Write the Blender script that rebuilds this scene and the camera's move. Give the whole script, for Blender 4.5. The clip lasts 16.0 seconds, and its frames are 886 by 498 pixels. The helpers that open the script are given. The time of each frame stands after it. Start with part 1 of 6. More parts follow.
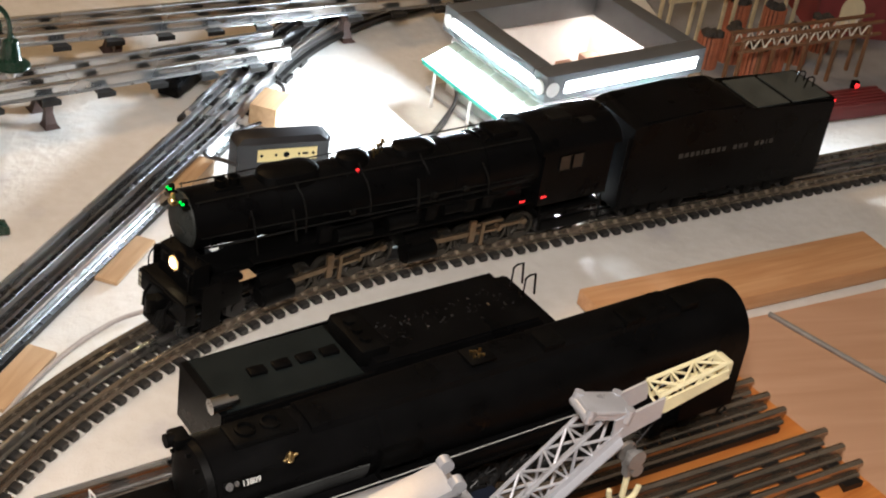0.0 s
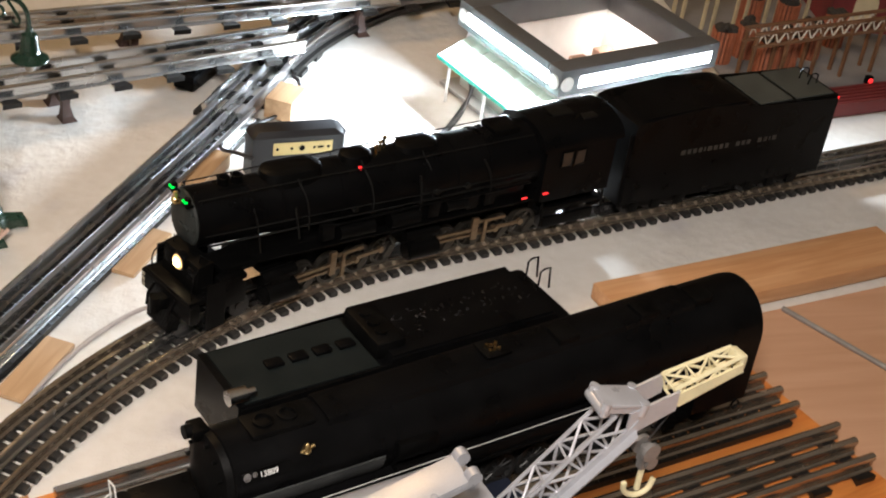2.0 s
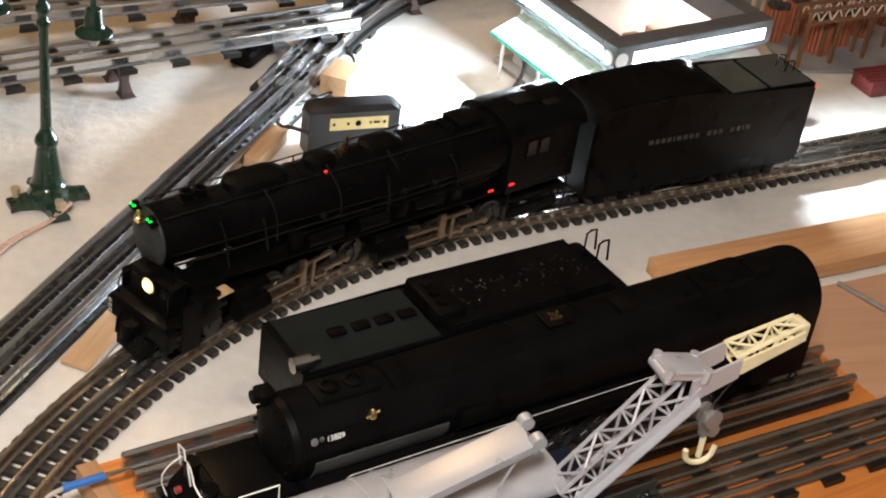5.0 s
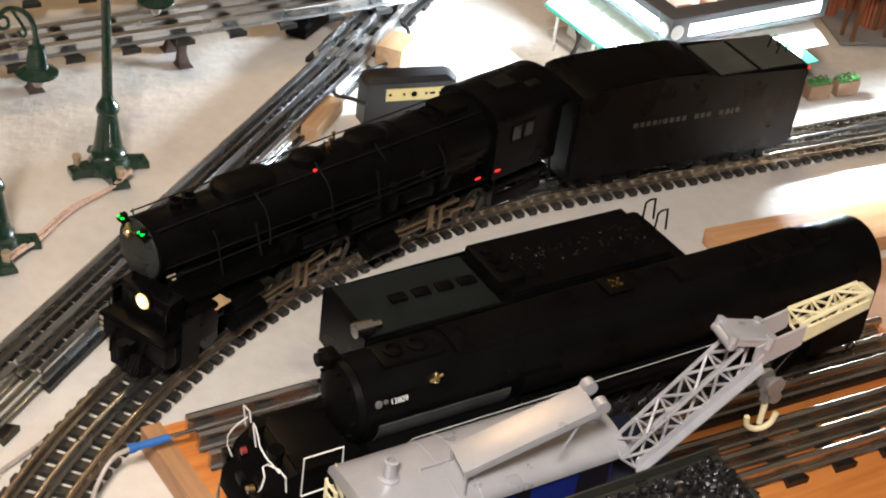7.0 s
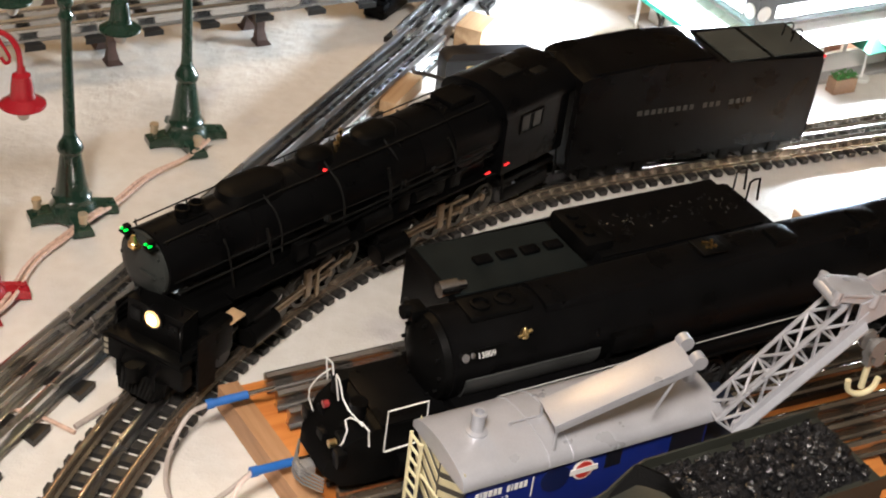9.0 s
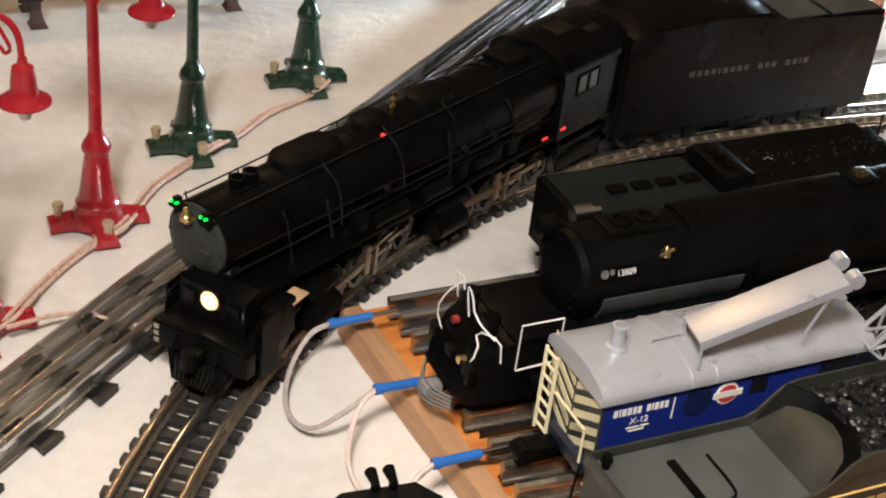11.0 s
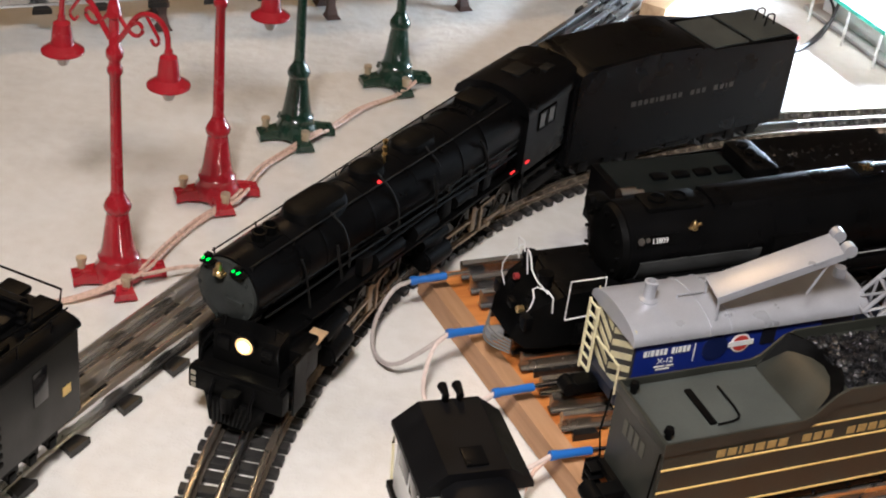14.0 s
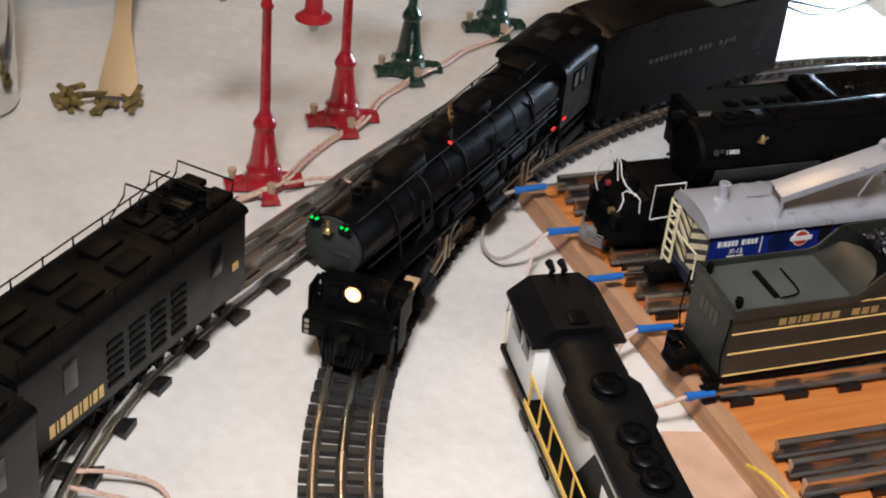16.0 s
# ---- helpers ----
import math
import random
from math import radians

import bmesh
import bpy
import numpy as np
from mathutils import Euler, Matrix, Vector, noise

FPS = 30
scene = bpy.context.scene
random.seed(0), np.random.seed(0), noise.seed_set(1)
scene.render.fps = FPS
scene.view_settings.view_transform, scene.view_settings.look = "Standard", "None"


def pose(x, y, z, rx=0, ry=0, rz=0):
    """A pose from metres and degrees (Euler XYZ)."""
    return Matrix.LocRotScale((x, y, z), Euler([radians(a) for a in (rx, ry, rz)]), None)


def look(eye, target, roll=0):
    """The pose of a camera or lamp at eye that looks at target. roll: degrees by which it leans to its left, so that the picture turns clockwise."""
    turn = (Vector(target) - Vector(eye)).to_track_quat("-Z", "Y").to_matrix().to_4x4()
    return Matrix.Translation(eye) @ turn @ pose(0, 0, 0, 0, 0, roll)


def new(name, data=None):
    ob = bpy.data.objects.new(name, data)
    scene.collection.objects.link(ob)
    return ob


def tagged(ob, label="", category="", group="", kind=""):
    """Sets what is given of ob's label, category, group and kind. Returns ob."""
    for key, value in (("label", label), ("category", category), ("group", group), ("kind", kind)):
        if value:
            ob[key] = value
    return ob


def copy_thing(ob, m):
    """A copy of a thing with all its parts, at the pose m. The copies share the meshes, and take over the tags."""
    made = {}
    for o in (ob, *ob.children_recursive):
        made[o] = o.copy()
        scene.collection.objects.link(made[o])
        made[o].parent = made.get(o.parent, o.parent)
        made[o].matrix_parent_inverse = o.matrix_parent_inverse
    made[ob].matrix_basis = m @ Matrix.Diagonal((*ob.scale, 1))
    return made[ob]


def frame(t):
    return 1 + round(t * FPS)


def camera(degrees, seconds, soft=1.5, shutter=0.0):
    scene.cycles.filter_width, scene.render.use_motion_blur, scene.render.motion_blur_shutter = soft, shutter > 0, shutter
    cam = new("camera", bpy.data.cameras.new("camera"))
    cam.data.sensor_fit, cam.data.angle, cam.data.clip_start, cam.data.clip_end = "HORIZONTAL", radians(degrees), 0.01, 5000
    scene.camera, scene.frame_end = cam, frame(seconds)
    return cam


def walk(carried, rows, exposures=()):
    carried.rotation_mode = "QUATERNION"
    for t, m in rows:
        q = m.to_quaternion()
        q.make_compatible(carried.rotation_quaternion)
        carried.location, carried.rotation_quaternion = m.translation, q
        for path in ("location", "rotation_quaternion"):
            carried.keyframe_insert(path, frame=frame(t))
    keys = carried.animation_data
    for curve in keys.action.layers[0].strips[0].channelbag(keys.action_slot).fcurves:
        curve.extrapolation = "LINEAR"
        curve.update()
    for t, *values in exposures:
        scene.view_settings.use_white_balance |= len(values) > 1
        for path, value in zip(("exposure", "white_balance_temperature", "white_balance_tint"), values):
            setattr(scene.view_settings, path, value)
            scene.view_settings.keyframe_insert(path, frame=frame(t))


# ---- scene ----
import functools

# ---------------------------------------------------------------- camera
cam = camera(33, 16.0, soft=2.0)
PATH = [
    (0, (0.1581, -0.3670, 0.6500), (0.3819, 0.2719, 0.2238), 9.05),
    (0.5, (0.1546, -0.3683, 0.6534), (0.3784, 0.2700, 0.2263), 9.05),
    (1, (0.1540, -0.3697, 0.6527), (0.3749, 0.2696, 0.2254), 9.04),
    (1.5, (0.1540, -0.3713, 0.6527), (0.3727, 0.2676, 0.2238), 9.05),
    (2, (0.1533, -0.3708, 0.6530), (0.3716, 0.2675, 0.2230), 9.01),
    (2.5, (0.1506, -0.3712, 0.6518), (0.3698, 0.2670, 0.2220), 8.92),
    (3, (0.1483, -0.3726, 0.6498), (0.3668, 0.2659, 0.2202), 9.03),
    (5.5, (0.1316, -0.3819, 0.6471), (0.3256, 0.2554, 0.2042), 8.19),
    (6, (0.1266, -0.3835, 0.6452), (0.3179, 0.2521, 0.1986), 8.27),
    (6.5, (0.1241, -0.3843, 0.6427), (0.3121, 0.2515, 0.1951), 8.24),
    (7, (0.1210, -0.3861, 0.6423), (0.2998, 0.2509, 0.1926), 7.79),
    (7.5, (0.1138, -0.3929, 0.6250), (0.2849, 0.2458, 0.1747), 7.47),
    (8, (0.1142, -0.3969, 0.6131), (0.2713, 0.2430, 0.1595), 7.16),
    (8.5, (0.1113, -0.3896, 0.6054), (0.2642, 0.2523, 0.1531), 7.29),
    (9, (0.1078, -0.3885, 0.5899), (0.2574, 0.2637, 0.1515), 7.23),
    (9.5, (0.1044, -0.3903, 0.5672), (0.2503, 0.2688, 0.1379), 7.20),
    (10, (0.0975, -0.3899, 0.5429), (0.2078, 0.2736, 0.1098), 5.83),
    (12.5, (0.0850, -0.4166, 0.5097), (0.1899, 0.2542, 0.0865), 7.60),
    (13, (0.0861, -0.4653, 0.5423), (0.1831, 0.2054, 0.1172), 7.70),
    (13.5, (0.0852, -0.5106, 0.5677), (0.1707, 0.1619, 0.1430), 7.37),
    (14, (0.0765, -0.5394, 0.5737), (0.1402, 0.1359, 0.1495), 6.71),
    (14.5, (0.0669, -0.5672, 0.5783), (0.1291, 0.1062, 0.1510), 6.86),
    (15, (0.0523, -0.5798, 0.5606), (0.1003, 0.0924, 0.1296), 6.30),
    (15.5, (0.0453, -0.5847, 0.5556), (0.0901, 0.0770, 0.1082), 6.27),
    (16, (0.0388, -0.7017, 0.6114), (0.0702, -0.0312, 0.1761), 5.79),
]
EXPOSURES = [(0, 0.11, 6050, 10), (7, 0.06, 6150, 10), (12.5, -0.02, 5950, 10), (16, -0.36, 5500, 10)]
walk(cam, [(t, look(eye, target, roll)) for t, eye, target, roll in PATH], EXPOSURES)

# ---------------------------------------------------------------- light
world = bpy.data.worlds.new("world")
scene.world = world
world.use_nodes = True
world.node_tree.nodes["Background"].inputs[0].default_value = (1.0, 0.82, 0.62, 1)
world.node_tree.nodes["Background"].inputs[1].default_value = 0.004


def lamp(name, kind, m, energy, color, size=0.1, size_y=None, spread=180):
    data = bpy.data.lights.new(name, kind)
    data.energy, data.color = energy, color
    if kind == "AREA":
        data.size = size
        data.spread = radians(spread)
        if size_y:
            data.shape, data.size_y = "RECTANGLE", size_y
    elif kind == "POINT":
        data.shadow_soft_size = size
    ob = new(name, data)
    ob.matrix_world = m
    return ob


# unseen room light over the table; added dimmer warm one behind tints the felt
lamp("unseen_room_light", "AREA", look((-0.05, -0.62, 1.18), (0.22, 0.0, 0)), 9.0, (1.0, 0.87, 0.75), 0.22, spread=100)
lamp("unseen_room_light", "AREA", look((-0.2, 1.55, 1.5), (0.2, 0.8, 0)), 7.8, (1.0, 0.61, 0.27), 0.30)

# ---------------------------------------------------------------- materials
@functools.lru_cache(None)
def mat(name, color, rough=0.5, metal=0.0, vary=0.12, scale=60.0, bump=0.0, fine=900.0, emit=0.0, alpha=1.0, trans=0.0, coat=0.0, spec=0.5):
    m = bpy.data.materials.new(name)
    m.use_nodes = True
    nt = m.node_tree
    b = nt.nodes["Principled BSDF"]
    b.inputs["Roughness"].default_value = rough
    b.inputs["Metallic"].default_value = metal
    b.inputs["Transmission Weight"].default_value = trans
    b.inputs["Coat Weight"].default_value = coat
    b.inputs["Specular IOR Level"].default_value = spec
    c = (*color, 1)
    if emit:
        b.inputs["Base Color"].default_value = c
        b.inputs["Emission Color"].default_value = c
        b.inputs["Emission Strength"].default_value = emit
        return m
    if vary <= 0:
        b.inputs["Base Color"].default_value = c
        return m
    geo = nt.nodes.new("ShaderNodeTexCoord")
    n1 = nt.nodes.new("ShaderNodeTexNoise")
    n2 = nt.nodes.new("ShaderNodeTexNoise")
    n1.inputs["Scale"].default_value, n2.inputs["Scale"].default_value = scale, fine
    n1.inputs["Detail"].default_value, n2.inputs["Detail"].default_value = 4, 3
    info = nt.nodes.new("ShaderNodeObjectInfo")
    add = nt.nodes.new("ShaderNodeMath")
    add.operation = "MULTIPLY_ADD"
    add.inputs[1].default_value, add.inputs[2].default_value = 0.5, 0
    mix0 = nt.nodes.new("ShaderNodeMath")
    mix0.operation = "ADD"
    ramp = nt.nodes.new("ShaderNodeMapRange")
    ramp.inputs[1].default_value, ramp.inputs[2].default_value = 0.45, 1.05
    ramp.inputs[3].default_value, ramp.inputs[4].default_value = 1 - vary * 1.6, 1 + vary * 1.6
    hsv = nt.nodes.new("ShaderNodeHueSaturation")
    hsv.inputs["Color"].default_value = c
    nt.links.new(geo.outputs["Object"], n1.inputs["Vector"])
    nt.links.new(geo.outputs["Object"], n2.inputs["Vector"])
    nt.links.new(n2.outputs["Fac"], add.inputs[0])
    nt.links.new(n1.outputs["Fac"], mix0.inputs[0])
    nt.links.new(add.outputs[0], mix0.inputs[1])
    nt.links.new(mix0.outputs[0], ramp.inputs[0])
    nt.links.new(ramp.outputs[0], hsv.inputs["Value"])
    nt.links.new(hsv.outputs[0], b.inputs["Base Color"])
    rr = nt.nodes.new("ShaderNodeMapRange")
    rr.inputs[1].default_value, rr.inputs[2].default_value = 0.3, 0.7
    rr.inputs[3].default_value, rr.inputs[4].default_value = max(rough - (0.03 if metal > 0.5 else 0.08), 0.03), min(rough + (0.03 if metal > 0.5 else 0.08), 1)
    nt.links.new(n1.outputs["Fac"], rr.inputs[0])
    nt.links.new(rr.outputs[0], b.inputs["Roughness"])
    if bump:
        bp = nt.nodes.new("ShaderNodeBump")
        bp.inputs["Strength"].default_value, bp.inputs["Distance"].default_value = bump, 0.001
        nt.links.new(n2.outputs["Fac"], bp.inputs["Height"])
        nt.links.new(bp.outputs[0], b.inputs["Normal"])
    return m


def wood(name, dark, light, scale=14.0, rough=0.5, axis=0):
    m = bpy.data.materials.new(name)
    m.use_nodes = True
    nt = m.node_tree
    b = nt.nodes["Principled BSDF"]
    tc, mp = nt.nodes.new("ShaderNodeTexCoord"), nt.nodes.new("ShaderNodeMapping")
    s = [scale * 6] * 3
    s[axis] = scale * 0.5
    mp.inputs["Scale"].default_value = s
    n, r = nt.nodes.new("ShaderNodeTexNoise"), nt.nodes.new("ShaderNodeValToRGB")
    n.inputs["Scale"].default_value, n.inputs["Detail"].default_value, n.inputs["Distortion"].default_value = 1.0, 6, 0.8
    r.color_ramp.elements[0].position, r.color_ramp.elements[1].position = 0.32, 0.68
    r.color_ramp.elements[0].color, r.color_ramp.elements[1].color = (*dark, 1), (*light, 1)
    nt.links.new(tc.outputs["Object"], mp.inputs[0])
    nt.links.new(mp.outputs[0], n.inputs["Vector"])
    nt.links.new(n.outputs["Fac"], r.inputs[0])
    nt.links.new(r.outputs[0], b.inputs["Base Color"])
    bp = nt.nodes.new("ShaderNodeBump")
    bp.inputs["Strength"].default_value, bp.inputs["Distance"].default_value = 0.2, 0.0006
    nt.links.new(n.outputs["Fac"], bp.inputs["Height"])
    nt.links.new(bp.outputs[0], b.inputs["Normal"])
    b.inputs["Roughness"].default_value = rough
    return m


def fleece_material():
    """White felt blanket with soiled patches and a fibrous, lumpy relief."""
    m = bpy.data.materials.new("white felt")
    m.use_nodes = True
    nt = m.node_tree
    b = nt.nodes["Principled BSDF"]
    tc = nt.nodes.new("ShaderNodeTexCoord")
    big, mid, fine = [nt.nodes.new("ShaderNodeTexNoise") for _ in range(3)]
    for n, s, d in ((big, 9, 3), (mid, 90, 5), (fine, 700, 4)):
        n.inputs["Scale"].default_value, n.inputs["Detail"].default_value = s, d
        nt.links.new(tc.outputs["Object"], n.inputs["Vector"])
    r = nt.nodes.new("ShaderNodeValToRGB")
    e = r.color_ramp.elements
    e[0].position, e[0].color = 0.22, (0.52, 0.50, 0.51, 1)
    e[1].position, e[1].color = 0.5, (0.72, 0.69, 0.64, 1)
    x = e.new(0.36)
    x.color = (0.66, 0.63, 0.58, 1)
    nt.links.new(big.outputs["Fac"], r.inputs[0])
    mixn = nt.nodes.new("ShaderNodeMixRGB")
    mixn.blend_type, mixn.inputs[0].default_value = "OVERLAY", 0.25
    nt.links.new(r.outputs[0], mixn.inputs[1])
    nt.links.new(mid.outputs["Fac"], mixn.inputs[2])
    nt.links.new(mixn.outputs[0], b.inputs["Base Color"])
    ad = nt.nodes.new("ShaderNodeMath")
    ad.operation = "MULTIPLY_ADD"
    ad.inputs[1].default_value = 0.35
    nt.links.new(fine.outputs["Fac"], ad.inputs[0])
    nt.links.new(mid.outputs["Fac"], ad.inputs[2])
    bp = nt.nodes.new("ShaderNodeBump")
    bp.inputs["Strength"].default_value, bp.inputs["Distance"].default_value = 0.6, 0.0022
    nt.links.new(ad.outputs[0], bp.inputs["Height"])
    nt.links.new(bp.outputs[0], b.inputs["Normal"])
    b.inputs["Roughness"].default_value = 0.95
    b.inputs["Sheen Weight"].default_value = 0.3
    return m


FELT = fleece_material()
BLACK = mat("black satin model paint", (0.003, 0.003, 0.0032), 0.32, 0, 0.25, 40, 0.15, spec=0.085)
BLACK_MATT = mat("matt black model paint", (0.0025, 0.0025, 0.0025), 0.46, 0, 0.3, 50, 0.2, spec=0.08)
# black lifted a little in colour to stand for highlights on pipes and fittings
BLACK_GLINT = mat("glint-lightened black pipe", (0.006, 0.006, 0.0055), 0.55, 0.1, 0.3, 120, 0, spec=0.25)
SMOKEBOX = mat("graphite smokebox paint", (0.03, 0.033, 0.031), 0.45, 0, 0.2, 60, 0.15, spec=0.12)
TENDER_TOP = mat("dark grey-green deck paint", (0.010, 0.013, 0.013), 0.42, 0, 0.2, 50, 0.1, spec=0.12)
GREY_TENDER = mat("olive grey tender paint", (0.03, 0.032, 0.026), 0.4, 0, 0.15, 45, 0.1)
GREY_DECK = mat("grey deck paint", (0.07, 0.078, 0.072), 0.45, 0, 0.15, 45, 0.1)
RAIL_BROWN = mat("browned rail steel", (0.44, 0.38, 0.31), 0.25, 0.9, 0.15, 25, 0)
TIN = mat("dull tinplate rail", (0.66, 0.66, 0.66), 0.27, 1.0, 0.08, 14, 0)
TIE = mat("black plastic tie", (0.022, 0.021, 0.020), 0.45, 0, 0.3, 200, 0.2)
TIE_STEEL = mat("blackened pressed steel tie", (0.014, 0.013, 0.012), 0.4, 0.3, 0.3, 200, 0.1)
BRASS = mat("brass", (0.75, 0.55, 0.25), 0.28, 1.0, 0.1, 200)
CHROME = mat("silver metal", (0.7, 0.7, 0.7), 0.22, 1.0, 0.06, 150)
SILVER = mat("silver paint", (0.50, 0.51, 0.55), 0.34, 0.35, 0.06, 60, 0.05)
BLUE = mat("royal blue paint", (0.008, 0.02, 0.17), 0.4, 0, 0.12, 50, 0.05)
CREAM = mat("cream plastic", (0.72, 0.66, 0.42), 0.45, 0, 0.08, 80)
WHITE = mat("white paint", (0.8, 0.8, 0.78), 0.4, 0, 0.04, 60)
GOLD_DIM = mat("worn gold lettering", (0.36, 0.25, 0.09), 0.5, 0, 0.2, 300)
GOLD = mat("gold lettering", (0.78, 0.56, 0.2), 0.5, 0, 0.08, 200)
GREEN_LAMP = mat("dark green enamel", (0.012, 0.035, 0.022), 0.25, 0, 0.15, 50, 0, coat=0.5)
RED_LAMP = mat("red enamel", (0.33, 0.012, 0.02), 0.25, 0, 0.12, 50, 0, coat=0.5)
BULB = mat("frosted bulb glass", (0.85, 0.83, 0.78), 0.25, 0, 0.03, 80)
BLUE_SLEEVE = mat("blue crimp sleeve", (0.02, 0.13, 0.45), 0.4, 0, 0.08, 90)
CABLE = mat("clear copper cable", (0.60, 0.42, 0.33), 0.3, 0, 0.15, 300)
CABLE_GREY = mat("grey cable", (0.42, 0.37, 0.34), 0.4, 0, 0.1, 300)
CABLE_BLACK = mat("black cable", (0.02, 0.02, 0.022), 0.4, 0, 0.1, 300)
COAL = mat("glossy coal", (0.012, 0.012, 0.013), 0.22, 0, 0.5, 300, 0.4)
REFLECTOR = mat("warm lit lamp reflector", (1.0, 0.62, 0.25), emit=0.9)
HEADLIGHT = mat("lit headlight lens", (1.0, 0.78, 0.42), emit=40.0)
GREEN_LED = mat("lit green marker", (0.01, 1.0, 0.06), emit=1.5)
RED_LED = mat("lit red marker", (1.0, 0.03, 0.03), emit=1.5)
WARM_LED = mat("lit warm lamp", (1.0, 0.8, 0.45), emit=3.0)
LED_STRIP = mat("lit white strip", (0.92, 0.97, 1.0), emit=14.0)
WOOD_YARD = wood("orange varnished board", (0.48, 0.15, 0.03), (0.68, 0.27, 0.07), 16, 0.3)
WOOD_EDGE = wood("raw board edge", (0.36, 0.19, 0.09), (0.52, 0.30, 0.16), 20, 0.6, 1)
WOOD_BLOCK = wood("pine block", (0.40, 0.25, 0.13), (0.52, 0.35, 0.20), 20, 0.6)
WOOD_PINK = wood("reddish pine", (0.52, 0.27, 0.12), (0.64, 0.37, 0.19), 22, 0.55)
GROUND_WOOD = wood("pink brown plank", (0.48, 0.28, 0.17), (0.56, 0.34, 0.22), 9, 0.42)

# ---------------------------------------------------------------- mesh tools (arguments in millimetres)
MM = 0.001


def box(bm, c, s, m=Matrix(), bevel=0.0):
    r = bmesh.ops.create_cube(bm, size=1.0, matrix=m @ Matrix.Translation(Vector(c) * MM) @ Matrix.Diagonal((*(Vector(s) * MM), 1)))
    if bevel:
        es = list({e for v in r["verts"] for e in v.link_edges})
        bmesh.ops.bevel(bm, geom=es, offset=bevel * MM, segments=2, affect="EDGES", profile=0.6)


def span(bm, lo, hi, m=Matrix(), bevel=0.0):
    box(bm, [(a + b) / 2 for a, b in zip(lo, hi)], [abs(b - a) for a, b in zip(lo, hi)], m, bevel)


def cyl(bm, a, b, r, r2=None, n=16, m=Matrix()):
    a, b = Vector(a) * MM, Vector(b) * MM
    q = (b - a).to_track_quat("Z", "Y").to_matrix().to_4x4()
    bmesh.ops.create_cone(bm, cap_ends=True, segments=n, radius1=r * MM, radius2=(r if r2 is None else r2) * MM, depth=(b - a).length, matrix=m @ Matrix.Translation((a + b) / 2) @ q)


def lathe(bm, profile, n=20, m=Matrix()):
    """Turn a profile of (radius, height) about z."""
    rings = []
    for r, z in profile:
        rings.append([bm.verts.new(m @ Vector((r * MM * math.cos(k * 2 * math.pi / n), r * MM * math.sin(k * 2 * math.pi / n), z * MM))) for k in range(n)])
    for a, b in zip(rings, rings[1:]):
        for k in range(n):
            bm.faces.new((a[k], a[(k + 1) % n], b[(k + 1) % n], b[k]))
    bm.faces.new(rings[-1])
    bm.faces.new(list(reversed(rings[0])))


def tube(bm, pts, r, n=8, m=Matrix(), smooth=0):
    pts = [Vector(p) for p in pts]
    for _ in range(smooth):
        out = [pts[0]]
        for p, q in zip(pts, pts[1:]):
            out += [p * 0.75 + q * 0.25, p * 0.25 + q * 0.75]
        pts = out + [pts[-1]]
    pts = [m @ (p * MM) for p in pts]
    rings = []
    for k, p in enumerate(pts):
        d = (pts[min(k + 1, len(pts) - 1)] - pts[max(k - 1, 0)]).normalized()
        side = d.cross(Vector((0, 0, 1)))
        side = side.normalized() if side.length > 1e-4 else Vector((1, 0, 0))
        up = side.cross(d)
        rings.append([bm.verts.new(p + (side * math.cos(j * 2 * math.pi / n) + up * math.sin(j * 2 * math.pi / n)) * r * MM) for j in range(n)])
    for a, b in zip(rings, rings[1:]):
        for k in range(n):
            bm.faces.new((a[k], a[(k + 1) % n], b[(k + 1) % n], b[k]))
    bm.faces.new(rings[-1])
    bm.faces.new(list(reversed(rings[0])))


def sweep(bm, stations, m=Matrix(), close=True):
    """Skin over cross-sections, each a list of points with equal counts."""
    rings = [[bm.verts.new(m @ (Vector(p) * MM)) for p in s] for s in stations]
    n = len(rings[0])
    for a, b in zip(rings, rings[1:]):
        for k in range(n):
            bm.faces.new((a[k], a[(k + 1) % n], b[(k + 1) % n], b[k]))
    if close:
        bm.faces.new(rings[-1])
        bm.faces.new(list(reversed(rings[0])))


def prism(bm, outline, y0, y1, m=Matrix()):
    """Extrude an outline of (x, z) from y0 to y1."""
    sweep(bm, [[(x, y0, z) for x, z in outline], [(x, y1, z) for x, z in outline]], m)


def plate(bm, outline, z0, z1, m=Matrix()):
    sweep(bm, [[(x, y, z0) for x, y in outline], [(x, y, z1) for x, y in outline]], m)


def mesh_of(bm, name, material, smooth=35):
    bmesh.ops.recalc_face_normals(bm, faces=bm.faces)
    me = bpy.data.meshes.new(name)
    bm.to_mesh(me)
    bm.free()
    me.materials.append(material)
    if smooth:
        me.shade_smooth()
        me.set_sharp_from_angle(angle=radians(smooth))
    return me


def part(name, bm, material, parent=None, label="", smooth=35):
    ob = new(name, mesh_of(bm, name, material, smooth))
    if parent:
        ob.parent = parent
    if label:
        ob["label"] = label
    return ob


def thing(name, m, label, category, group=""):
    ob = new(name)
    ob.empty_display_size = 0.02
    ob.matrix_world = m
    return tagged(ob, label, category, group)


def solid(name, build, material, m, label, category, group="", kind=""):
    bm = bmesh.new()
    build(bm)
    ob = part(name, bm, material)
    ob.matrix_world = m
    return tagged(ob, label, category, group, kind)


